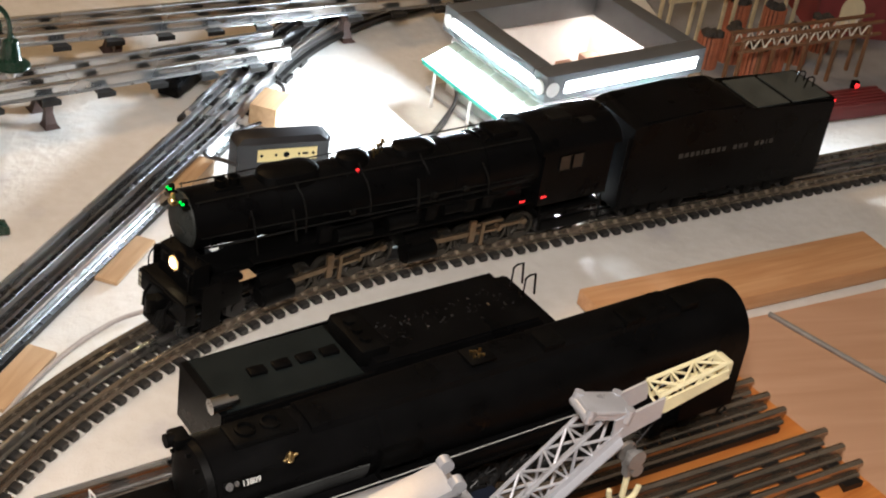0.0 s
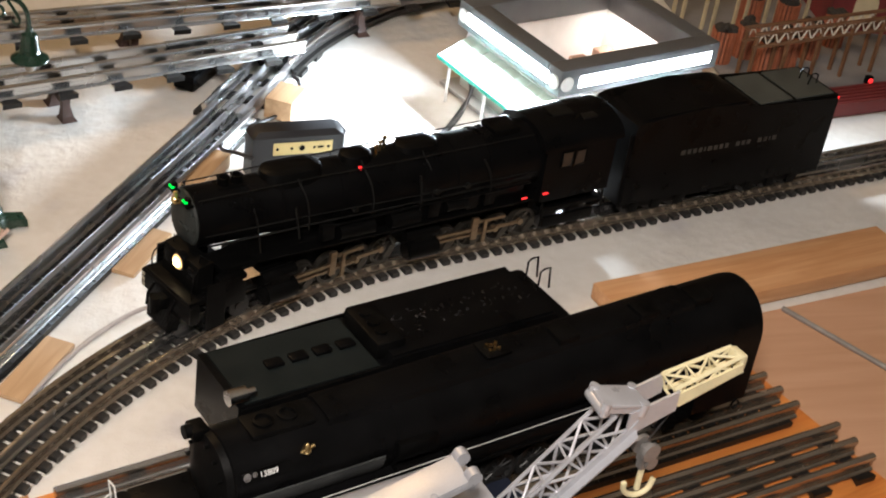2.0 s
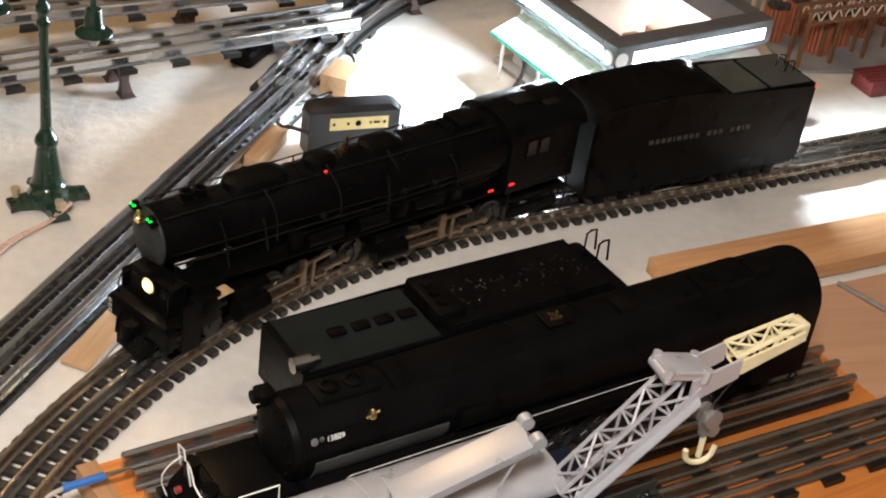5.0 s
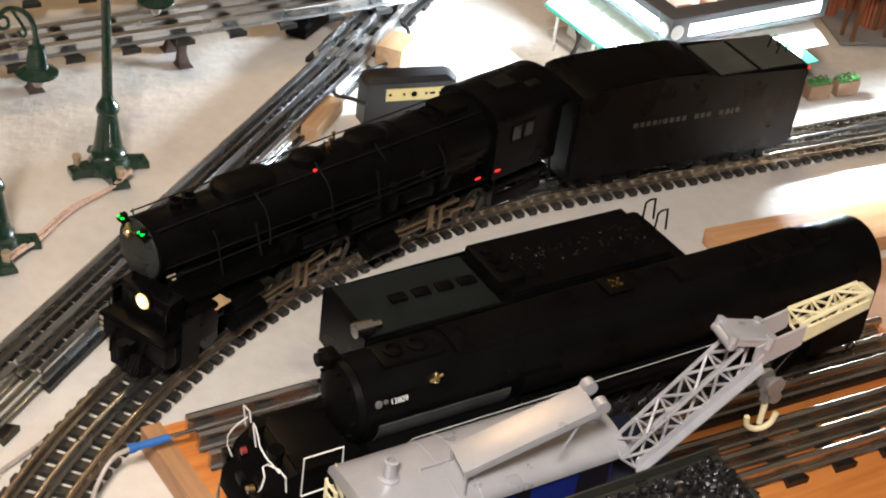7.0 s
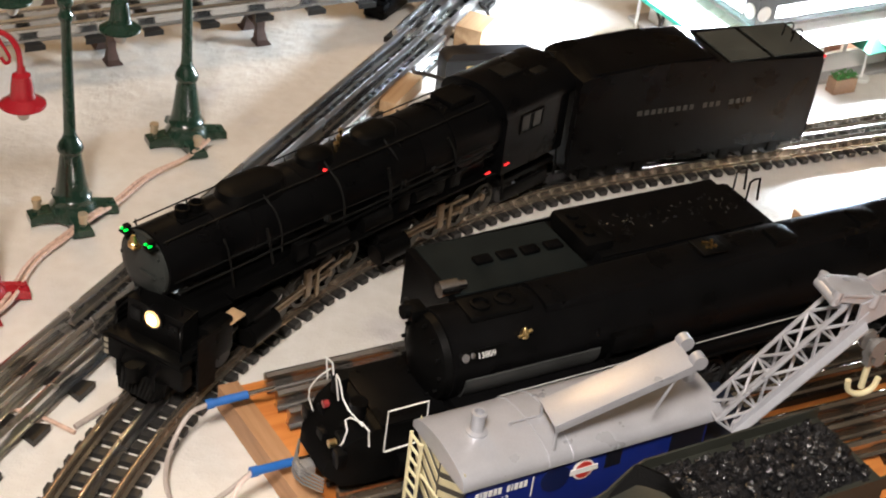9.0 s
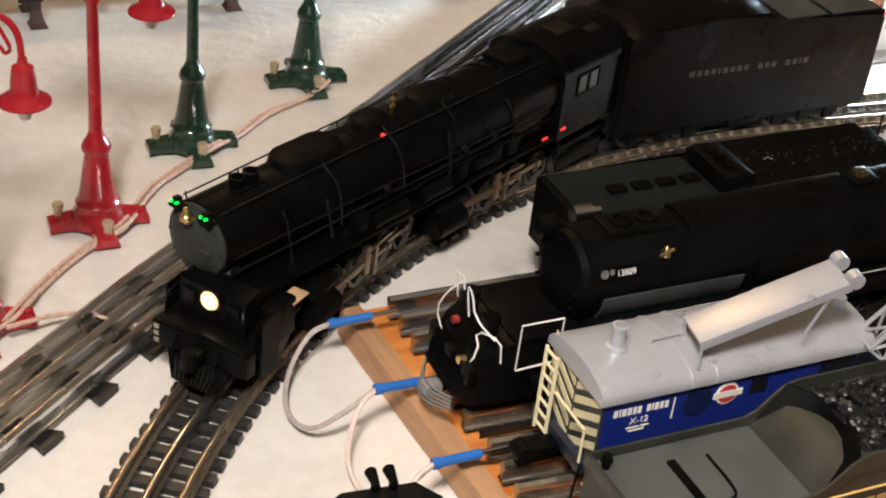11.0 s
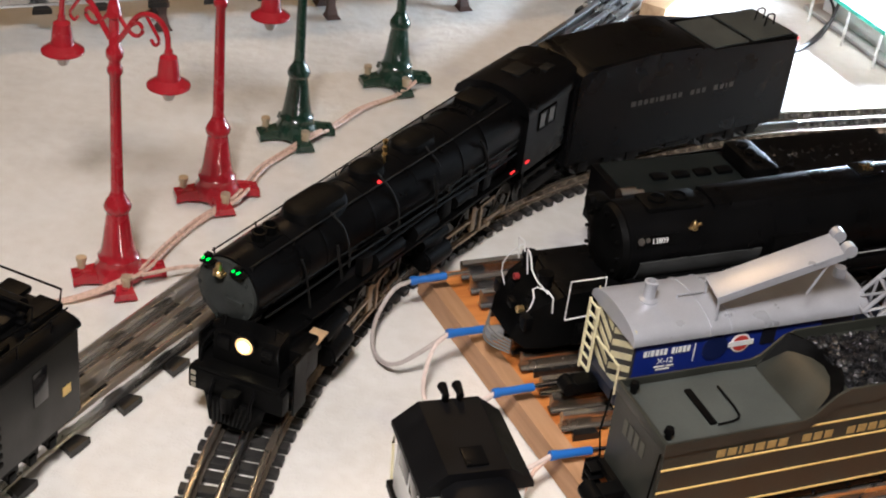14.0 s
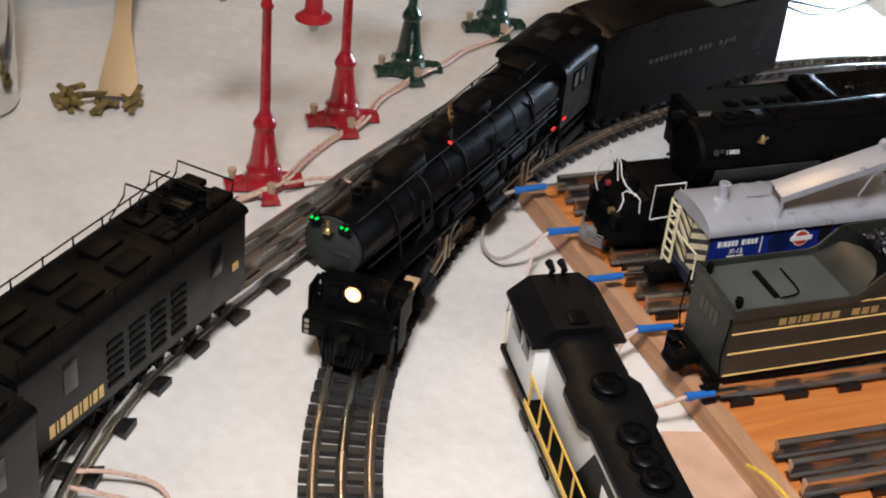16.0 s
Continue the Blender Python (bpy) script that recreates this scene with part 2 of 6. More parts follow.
def text_part(name, words, size, material, parent, m, label=""):
    cu = bpy.data.curves.new(name, "FONT")
    cu.body, cu.size, cu.extrude, cu.align_x = words, size * MM, 0.15 * MM, "LEFT"
    tmp = bpy.data.objects.new(name, cu)
    scene.collection.objects.link(tmp)
    me = bpy.data.meshes.new_from_object(tmp)
    bpy.data.objects.remove(tmp)
    bpy.data.curves.remove(cu)
    me.name = name
    me.materials.clear()
    me.materials.append(material)
    ob = new(name, me)
    ob.parent, ob.matrix_local = parent, m
    if label:
        ob["label"] = label
    return ob


def bars(name, widths, height, gap, material, parent, m, label=""):
    """A line of letter-sized plain bars; a negative width is a space."""
    bm = bmesh.new()
    x = 0.0
    for w in widths:
        if w > 0:
            span(bm, (x, 0, 0), (x + w, height, 0.25))
        x += abs(w) + gap
    ob = part(name, bm, material, parent, label, 0)
    ob.matrix_local = m
    return ob


# ---------------------------------------------------------------- the tracks' lines
CENTRE, RADIUS, BEND = Vector((0.6447, 0.0005)), 0.622, radians(105)
RAIL_TOP = 0.013


def on_track(s):
    """Place and heading (towards growing s) on the main line, s in metres from the start of the bend."""
    if s > 0:
        a = BEND + s / RADIUS
        return CENTRE + RADIUS * Vector((math.cos(a), math.sin(a))), Vector((-math.sin(a), math.cos(a)))
    d = Vector((-math.sin(BEND), math.cos(BEND)))
    return CENTRE + RADIUS * Vector((math.cos(BEND), math.sin(BEND))) + d * s, d


def riding(s_front, s_back, x_front, z=RAIL_TOP):
    """Pose of a vehicle whose two pivots stand on the line; its x axis looks ahead and x_front (metres) is the front pivot's own x."""
    a, b = on_track(s_front)[0], on_track(s_back)[0]
    d = (a - b).normalized()
    o = a - d * x_front
    return Matrix.Translation((o.x, o.y, z)) @ Matrix.Rotation(math.atan2(d.y, d.x), 4, "Z")


TUBE_A, TUBE_DIR = Vector((-0.110, 0.068)), Vector((0.512, 0.859)).normalized()
TUBE_M = Matrix.Translation((TUBE_A.x, TUBE_A.y, 0)) @ Matrix.Rotation(math.atan2(TUBE_DIR.y, TUBE_DIR.x), 4, "Z")
YARD = pose(0, 0, 0, rz=19)
LANES = (220, 148, 83, 18)

# ---------------------------------------------------------------- room and table
def slab(name, lo, hi, material, label, category, m=Matrix()):
    bm = bmesh.new()
    span(bm, lo, hi)
    ob = part(name, bm, material, None, "", 0)
    ob.matrix_world = m
    return tagged(ob, label, category, "", "structure")


WALL = mat("cream wall paint", (0.62, 0.55, 0.45), 0.8, 0, 0.05, 6)
slab("floor", (-2600, -2600, -780), (3200, 3200, -750), wood("brown floor", (0.16, 0.09, 0.05), (0.26, 0.15, 0.08), 3), "brown wooden floor of the room", "floor")
slab("ceiling", (-2600, -2600, 1650), (3200, 3200, 1700), mat("white ceiling paint", (0.75, 0.72, 0.66), 0.85, 0, 0.04, 6), "white painted ceiling", "ceiling")
slab("wall_north", (-2600, 3200, -750), (3200, 3300, 1650), WALL, "cream painted wall", "wall")
slab("wall_south", (-2600, -2700, -750), (3200, -2600, 1650), WALL, "cream painted wall", "wall")
slab("wall_west", (-2700, -2600, -750), (-2600, 3200, 1650), WALL, "cream painted wall", "wall")
slab("wall_east", (3200, -2600, -750), (3300, 3200, 1650), WALL, "cream painted wall", "wall")


def build_ground():
    bm = bmesh.new()
    nx, ny = 200, 200
    x0, x1, y0, y1 = -1.0, 2.2, -1.0, 2.4
    vs = []
    for j in range(ny + 1):
        for i in range(nx + 1):
            x, y = x0 + (x1 - x0) * i / nx, y0 + (y1 - y0) * j / ny
            z = -0.0016 + 0.0016 * noise.noise(Vector((x * 9, y * 9, 0))) + 0.0008 * noise.noise(Vector((x * 40, y * 40, 3)))
            vs.append(bm.verts.new((x, y, min(z, -0.0003))))
    for j in range(ny):
        for i in range(nx):
            a = j * (nx + 1) + i
            bm.faces.new((vs[a], vs[a + 1], vs[a + nx + 2], vs[a + nx + 1]))
    return tagged(part("ground", bm, FELT), "white felt snow blanket spread over the layout table", "felt blanket", "", "structure")


build_ground()
bm = bmesh.new()
span(bm, (-1000, -1000, -40), (2200, 2400, -6))
for x in (-900, 2100):
    for y in (-900, 2300):
        span(bm, (x - 40, y - 40, -750), (x + 40, y + 40, -40))
tagged(part("table", bm, WOOD_BLOCK, None, "", 0), "plain wooden layout table under the blanket", "table", "", "structure")


# ---------------------------------------------------------------- main line
def rail_strip(bm, offset, s0, s1, profile, step=0.012, line=on_track):
    n = max(2, int((s1 - s0) / step))
    rings = []
    for k in range(n + 1):
        p, d = line(s0 + (s1 - s0) * k / n)
        side = Vector((-d.y, d.x))
        rings.append([bm.verts.new((*(p + side * (offset + u) * MM), z * MM)) for u, z in profile])
    m = len(profile)
    for a, b in zip(rings, rings[1:]):
        for k in range(m):
            bm.faces.new((a[k], a[(k + 1) % m], b[(k + 1) % m], b[k]))
    bm.faces.new(rings[0])
    bm.faces.new(list(reversed(rings[-1])))


RAIL_T = [(-3.4, 4.2), (-3.2, 5.6), (-1.3, 6.6), (-1.5, 11.2), (-1.9, 12.2), (-1.2, 13), (1.2, 13), (1.9, 12.2), (1.5, 11.2), (1.3, 6.6), (3.2, 5.6), (3.4, 4.2)]
main_line = thing("curved_track", Matrix(), "curved three-rail track with browned rails and close black ties", "model track")
for off, name in ((-17, "outer_rail"), (0, "centre_rail"), (17, "outer_rail")):
    bm = bmesh.new()
    rail_strip(bm, off, -1.05, 1.02, RAIL_T)
    part(name, bm, RAIL_BROWN if off else TIN, main_line, "" if off else "darker centre rail", 50)


# ---------------------------------------------------------------- tubular track
RAIL_O = [(-3.4, 4), (-3, 5.2), (-1.2, 6), (-1.6, 11), (-3, 12.8), (-2.4, 15.6), (0, 16.8), (2.4, 15.6), (3, 12.8), (1.6, 11), (1.2, 6), (3, 5.2), (3.4, 4)]


def straight(s):
    return Vector((s, 0.0)), Vector((1.0, 0.0))


def tie_outline(half, w):
    """Pressed steel tie, flared at its ends."""
    return [(-w / 2, -half + 9), (-w / 2 - 3, -half), (w / 2 + 3, -half), (w / 2, -half + 9), (w / 2, half - 9), (w / 2 + 3, half), (-w / 2 - 3, half), (-w / 2, half - 9)]


@functools.lru_cache(None)
def steel_tie_mesh(half=29, w=11):
    bm = bmesh.new()
    plate(bm, tie_outline(half, w), 0, 4.6)
    return mesh_of(bm, "steel_tie", TIE_STEEL, 0)


def tubular(name, m, length, label, pitch=46, first=12, lift=0.0, gauge=17.5, rail=TIN, line=straight, half=29, w=11):
    t = thing(name, m, label, "model track", "tubular tracks")
    for off in (-gauge, 0, gauge):
        bm = bmesh.new()
        rail_strip(bm, off, 0, length, RAIL_O, 0.02 if line is not straight else length, line)
        part("outer_rail" if off else "centre_rail", bm, rail, t, "", 50)
    s = first * MM
    while s < length:
        p, d = line(s)
        o = new("tie", steel_tie_mesh(half, w))
        o.parent = t
        o.matrix_local = Matrix.Translation((p.x, p.y, 0)) @ Matrix.Rotation(math.atan2(d.y, d.x), 4, "Z")
        s += pitch * MM
    return t


def easing(s):
    """Line of the long track: nearly straight, bending away at its near end."""
    def off(u):
        if u < 0.07:
            return 0.013 - 1.08 * (0.07 - u) ** 2
        return 0.013 - 0.019 * min(max((u - 0.30) / 0.55, 0.0), 1.0)
    u = s - 0.40
    d = Vector((0.02, off(u + 0.01) - off(u - 0.01))).normalized()
    return Vector((u, off(u))), d


tubular("straight_track", TUBE_M, 0.51, "straight tubular three-rail track with close black ties", pitch=12.4, first=4, line=lambda s: easing(s + 0.765), half=25, w=6)
tubular("straight_track", TUBE_M, 0.762, "straight tubular three-rail track of bright tinplate on black steel ties", pitch=47, rail=TIN, line=easing)

# ---------------------------------------------------------------- the storage yard
def build_yard():
    board = thing("yard_board", YARD, "orange varnished wooden board that carries the storage tracks", "board")
    bm = bmesh.new()
    plate(bm, [(251, 252), (281, -260), (775, -260), (768, 252)], 0, 14)
    part("panel", bm, WOOD_YARD, board)
    bm = bmesh.new()
    plate(bm, [(238, 252), (250.6, 252), (280.6, -260), (268, -260)], 0, 18)
    part("edge_strip", bm, WOOD_EDGE, board, "raw brown edge strip")
    rows = ((262, 220, 0.0, 738, TIN, 40), (262, 150, -2.6, 757, RAIL_BROWN, 13), (262, 89, -3.0, 766, RAIL_BROWN, 40), (268, -10, -1.5, 760, TIN, 40), (274, -107, -1.0, 760, TIN, 40))
    for a0, b, turn, end, rail, pitch in rows:
        tubular("yard_track", YARD @ pose(a0 * MM, b * MM, 0.0145, rz=turn), (end - a0) * MM, "storage track of brown-tarnished tubular rails on the wooden board", pitch=pitch, first=14, rail=rail, half=24 if pitch < 20 else 26, w=7 if pitch < 20 else 11)


build_yard()


# ---------------------------------------------------------------- rolling stock parts
def arc_section(x, w, z0, zs, zt, n=9):
    """Body section with straight sides from z0 to zs and an arched roof up to zt."""
    pts = [(x, -w, z0), (x, -w, zs)]
    for k in range(1, n):
        a = math.pi * k / n
        pts.append((x, -w * math.cos(a), zs + (zt - zs) * math.sin(a)))
    return pts + [(x, w, zs), (x, w, z0)]


def ring(x, r, z, n=28, y=0.0):
    return [(x, y + r * math.cos(k * 2 * math.pi / n), z + r * math.sin(k * 2 * math.pi / n)) for k in range(n)]


def boiler_skin(bm, stations, n=28):
    sweep(bm, [ring(x, r, z, n) for x, r, z in stations])


@functools.lru_cache(None)
def wheel_mesh(r, spokes, rim):
    """Spoked driving wheel about its y axis."""
    bm = bmesh.new()
    turn = Matrix.Rotation(radians(90), 4, "X")
    n = 28
    for a, b, y0, y1 in ((r, r - 2.6, -2, 2), (3.4, 0.8, -2.6, 2.6)):
        rings = []
        for rad, y in ((a, y0), (a, y1), (b, y1), (b, y0)):
            rings.append([bm.verts.new(Vector((rad * math.cos(k * 2 * math.pi / n), y, rad * math.sin(k * 2 * math.pi / n))) * MM) for k in range(n)])
        for p, q in zip(rings, rings[1:] + rings[:1]):
            for k in range(n):
                bm.faces.new((p[k], p[(k + 1) % n], q[(k + 1) % n], q[k]))
    cyl(bm, (0, 1.6, 0), (0, 2.6, 0), r + 1.2, n=n)
    for k in range(spokes):
        a = 2 * math.pi * k / spokes
        cyl(bm, (3 * math.cos(a), 0, 3 * math.sin(a)), ((r - 2) * math.cos(a), 0, (r - 2) * math.sin(a)), 0.8, n=6)
    box(bm, (0, -1.4, -r * 0.62), (r * 0.9, 1.4, r * 0.36))
    return mesh_of(bm, "driving_wheel", rim)


@functools.lru_cache(None)
def disc_mesh(r, material):
    bm = bmesh.new()
    cyl(bm, (0, -2, 0), (0, 2, 0), r, n=24)
    cyl(bm, (0, -2.8, 0), (0, -1.5, 0), r * 0.45, n=16)
    cyl(bm, (0, 1.4, 0), (0, 2.4, 0), r + 1.1, n=24)
    return mesh_of(bm, "wheel", material)


WHEEL_RIM = mat("dark wheel steel", (0.055, 0.05, 0.042), 0.35, 0.7, 0.2, 150)
WHEEL_DARK = mat("black wheel iron", (0.02, 0.02, 0.02), 0.45, 0.3, 0.2, 150)
ROD = mat("worn side-rod steel", (0.25, 0.185, 0.12), 0.34, 0.9, 0.2, 200)
turning = []


def wheel(parent, x, y, r, kind, z=None):
    me = wheel_mesh(r, 11, WHEEL_RIM) if kind == "driver" else disc_mesh(r, WHEEL_DARK)
    ob = new("driving_wheel" if kind == "driver" else "wheel", me)
    ob.parent = parent
    base = Matrix.Translation((x * MM, y * MM, (r if z is None else z) * MM)) @ Matrix.Rotation(0 if y < 0 else math.pi, 4, "Z")
    ob.matrix_local = base
    turning.append((ob, base, r, 1 if y < 0 else -1))
    return ob


def rod_part(name, parent, xs, y, r, width=3.2):
    """Side rod that joins the crank pins of a row of wheels; it circles with them."""
    bm = bmesh.new()
    span(bm, (xs[-1], -0.8, -width / 2), (xs[0], 0.8, width / 2), bevel=0.5)
    for x in xs:
        cyl(bm, (x, -1.4, 0), (x, 1.4, 0), width * 0.85, n=14)
    ob = part(name, bm, ROD, parent, "worn steel rod")
    base = Matrix.Translation((0, y * MM, r * MM))
    ob.matrix_local = base
    circling.append((ob, base, r, 6.5))
    return ob


circling = []


def running_gear(parent, xs, r, cyl_x):
    """Drivers, rods, cylinders and valve gear of one engine."""
    for x in xs:
        for y in (-17, 17):
            wheel(parent, x, y, r, "driver")
    for y in (-22, 22):
        rod_part("side_rod", parent, xs, y, r)
        rod_part("main_rod", parent, [cyl_x - 14, xs[2]], y * 1.12, r, 2.6)
        s = 1 if y > 0 else -1
        bm = bmesh.new()
        cyl(bm, (cyl_x - 13, s * 24, 15), (cyl_x + 13, s * 24, 15), 8.2, n=20)
        cyl(bm, (cyl_x - 15, s * 22, 28), (cyl_x + 15, s * 22, 28), 5, n=16)
        cyl(bm, (cyl_x - 14.5, s * 24, 15), (cyl_x + 14.5, s * 24, 15), 6.5, n=20)
        span(bm, (cyl_x - 9, s * 12, 12), (cyl_x + 9, s * 27, 30), bevel=2)
        part("cylinder", bm, BLACK_MATT, parent)
        bm = bmesh.new()
        span(bm, (cyl_x - 46, s * 25 - 1, 20), (cyl_x - 13, s * 25 + 1, 22.4))
        span(bm, (cyl_x - 52, s * 25 - 1.4, 12), (cyl_x - 46, s * 25 + 1.4, 32), bevel=0.6)
        span(bm, (cyl_x - 78, s * 25 - 0.8, 26), (cyl_x - 48, s * 25 + 0.8, 28.4))
        span(bm, (cyl_x - 60, s * 26 - 0.8, 8), (cyl_x - 57, s * 26 + 0.8, 29))
        part("valve_gear", bm, ROD, parent, "worn steel valve gear")


# ---------------------------------------------------------------- the running locomotive
def build_locomotive():
    loco = thing("steam_locomotive", Matrix(), "black articulated steam locomotive with lit headlight running on the curved track", "locomotive")
    # boiler
    bm = bmesh.new()
    boiler_skin(bm, [(-18, 20.5, 70), (-18.5, 22.3, 70), (-108, 22.3, 70), (-110, 22.9, 70), (-150, 24.2, 69.5), (-190, 25.5, 69), (-300, 27, 68.5), (-312, 27, 68.5)])
    part("boiler", bm, BLACK, loco)
    for x in (-60, -84, -132, -156, -180, -204, -232, -262):
        r = 22.3 if x > -110 else 22.9 + (-110 - x) * 0.026
        bm = bmesh.new()
        boiler_skin(bm, [(x, r + 0.5, 70 - max(0, (-110 - x)) * 0.008), (x - 2.2, r + 0.5, 70 - max(0, (-110 - x)) * 0.008)])
        part("boiler_band", bm, BLACK, loco)
    bm = bmesh.new()
    span(bm, (-300, -25, 42), (-190, 25, 66), bevel=5)
    part("firebox", bm, BLACK, loco)
    bm = bmesh.new()
    boiler_skin(bm, [(-17.8, 21.4, 70), (-16, 20.8, 70), (-15, 17.5, 70), (-13.2, 15.5, 70), (-12.2, 11, 70), (-11.8, 4, 70)])
    for k in range(10):
        a = k * 0.628
        cyl(bm, (-14.5, 18.6 * math.cos(a), 70 + 18.6 * math.sin(a)), (-16.5, 18.6 * math.cos(a), 70 + 18.6 * math.sin(a)), 1.2, n=6)
    span(bm, (-13, 3, 68.8), (-10.8, 16, 71.2), bevel=0.5)
    part("smokebox_front", bm, SMOKEBOX, loco, "grey-green smokebox front with bolted door")
    bm = bmesh.new()
    lathe(bm, [(3, 86), (3.2, 88.5), (1.9, 90), (1.5, 93), (0.4, 93.6)], 16, Matrix.Translation((-9 * MM, 0, 0)))
    span(bm, (-13, -3, 84.5), (-7, 3, 86), bevel=0.4)
    part("bell", bm, BRASS, loco, "small brass bell")
    for y in (-11, 11):
        bm = bmesh.new()
        span(bm, (-16, y - 4.2, 87.5), (-10, y + 4.2, 89), bevel=0.3)
        span(bm, (-15, y - 2, 89), (-11, y + 2, 93.5), bevel=0.6)
        part("marker_bracket", bm, BLACK_MATT, loco)
        for dy in (-1.7, 1.7):
            bm = bmesh.new()
            cyl(bm, (-12, y + dy, 91), (-9.8, y + dy, 91), 0.7, n=10)
            part("marker_lamp", bm, GREEN_LED, loco, "lit green marker lamp")
    # stack, domes and fittings along the top
    bm = bmesh.new()
    for dx in (-4, 4):
        lathe(bm, [(4.6, 90), (4.2, 96), (4.8, 98), (3.4, 98.2), (3.2, 94)], 16, Matrix.Translation(((-50 + dx * 1.3) * MM, 0, 0)))
    span(bm, (-60, -6.5, 89), (-39, 6.5, 92.6), bevel=1)
    part("smokestack", bm, BLACK_MATT, loco)
    for x, r, top, ln in ((-98, 12.5, 98.5, 12), (-152, 10, 99.5, 3), (-205, 11, 99, 7)):
        bm = bmesh.new()
        rows = []
        for f, z in ((1.22, 85), (1.05, 91), (1.0, top - 4.5), (0.93, top - 2), (0.7, top - 0.6), (0.25, top)):
            rows.append([(x + (ln if math.cos(a) > 0 else -ln) + r * f * math.cos(a), r * f * math.sin(a), z) for a in [math.pi * 2 * (k + 0.5) / 24 for k in range(24)]])
        sweep(bm, rows)
        part("dome", bm, BLACK_MATT, loco)
        bm = bmesh.new()
        for s in (-1, 1):
            tube(bm, [(x, s * 8, top - 3), (x, s * 15, top - 8), (x - 3, s * 21, 84), (x - 5, s * 25.4, 70), (x - 5, s * 26, 56)], 0.7, 6, smooth=2)
        part("sand_pipe", bm, BLACK_GLINT, loco)
    bm = bmesh.new()
    for k, x in enumerate((-168, -174, -180)):
        cyl(bm, (x, 3 - 4 * k, 94), (x, 3 - 4 * k, 99 + k), 1.1, n=8)
        cyl(bm, (x, 3 - 4 * k, 99 + k), (x, 3 - 4 * k, 101 + k), 1.7, n=8)
    part("safety_valves", bm, BRASS, loco, "brass safety valves and whistle")
    bm = bmesh.new()
    cyl(bm, (-150, 11.5, 91), (-150, 13.5, 91), 1.2, n=8)
    part("indicator_lamp", bm, RED_LED, loco, "lit red indicator")
    bm = bmesh.new()
    span(bm, (-296, -11, 93), (-272, 11, 99), bevel=2)
    for y in (-8, -3, 3, 8):
        cyl(bm, (-270, y, 95), (-262, y * 1.3, 92), 1.2, n=8)
    part("turret", bm, BLACK_MATT, loco)
    for s in (-1, 1):
        bm = bmesh.new()
        tube(bm, [(-20, s * 14, 90.5), (-110, s * 14.5, 92), (-200, s * 16.5, 92.5), (-305, s * 17, 93)], 0.55, 6)
        for x in (-22, -60, -100, -140, -180, -220, -260, -300):
            cyl(bm, (x, s * 13.5, 86), (x, s * 14.8, 91.5), 0.5, n=6)
        tube(bm, [(-22, s * 22.6, 66), (-110, s * 23.5, 66), (-200, s * 27, 66), (-305, s * 28, 66)], 0.5, 6)
        part("handrail", bm, BLACK_GLINT, loco)
        bm = bmesh.new()
        span(bm, (-305, s * 22, 40.5), (-60, s * 31, 42.2))
        span(bm, (-60, s * 20, 37.5), (-38, s * 30, 39.2))
        part("running_board", bm, BLACK_MATT, loco)
        bm = bmesh.new()
        for x, z, r, ln in ((-128, 48, 6, 30), (-172, 48, 6, 26), (-222, 50, 5, 20)):
            cyl(bm, (x, s * 26, z), (x - ln, s * 26, z), r, n=14)
        for x in (-118, -210, -245, -262):
            span(bm, (x - 6, s * 23, 44), (x + 5, s * 29.5, 58), bevel=1.5)
        tube(bm, [(-120, s * 28, 56), (-200, s * 28, 58), (-250, s * 29, 56), (-300, s * 29.5, 58)], 1.1, 6, smooth=1)
        part("air_tank", bm, BLACK_MATT, loco)
    for s in (-1, 1):
        for pts, r in (([(-24, s * 23, 58), (-70, s * 24, 58), (-112, s * 25, 60), (-180, s * 27, 60), (-300, s * 28.5, 62)], 0.8), ([(-92, s * 23.4, 76), (-94, s * 24, 66), (-96, s * 26, 50)], 1.0), ([(-196, s * 25, 82), (-198, s * 27.6, 66), (-198, s * 28, 48)], 1.0), ([(-60, s * 20, 80), (-62, s * 23.4, 70), (-66, s * 24.5, 44)], 0.8), ([(-255, s * 24, 84), (-262, s * 28, 70), (-262, s * 29, 46)], 0.9)):
            bm = bmesh.new()
            tube(bm, pts, r, 6, smooth=2)
            part("steam_pipe", bm, BLACK_GLINT, loco)
        for x in (-140, -212, -240):
            bm = bmesh.new()
            cyl(bm, (x, s * 26.5, 66), (x, s * 29, 66), 2.4, n=12)
            part("washout_plug", bm, BLACK_GLINT, loco)
    # cab
    bm = bmesh.new()
    sweep(bm, [arc_section(x, 30, 36, 84, 98, 10) for x in (-312, -382)])
    part("cab", bm, BLACK, loco)
    bm = bmesh.new()
    sweep(bm, [arc_section(x, 31.5, 83, 84.5, 100, 10) for x in (-308, -388)])
    part("cab_roof", bm, BLACK, loco)
    for x, y, z, size in ((-340, 0, 99.5, (20, 16, 3)), (-362, -12, 98, (14, 9, 2.6)), (-362, 12, 98, (14, 9, 2.6))):
        bm = bmesh.new()
        box(bm, (x, y, z), size, bevel=0.6)
        part("roof_hatch", bm, BLACK_GLINT, loco)
    glass = mat("dark cab window", (0.02, 0.022, 0.022), 0.12, 0, 0, 1)
    for s in (-1, 1):
        for x in (-333, -346):
            bm = bmesh.new()
            span(bm, (x - 5, s * 30.05, 66), (x + 5, s * 30.6, 79))
            w = part("cab_window", bm, glass, loco, "dark cab window", 0)
            bm = bmesh.new()
            for a, b in (((x - 6, 65), (x + 6, 66.2)), ((x - 6, 79), (x + 6, 80.2)), ((x - 6, 66.2), (x - 5, 79)), ((x + 5, 66.2), (x + 6, 79))):
                span(bm, (a[0], s * 30.1, a[1]), (b[0], s * 31.2, b[1]))
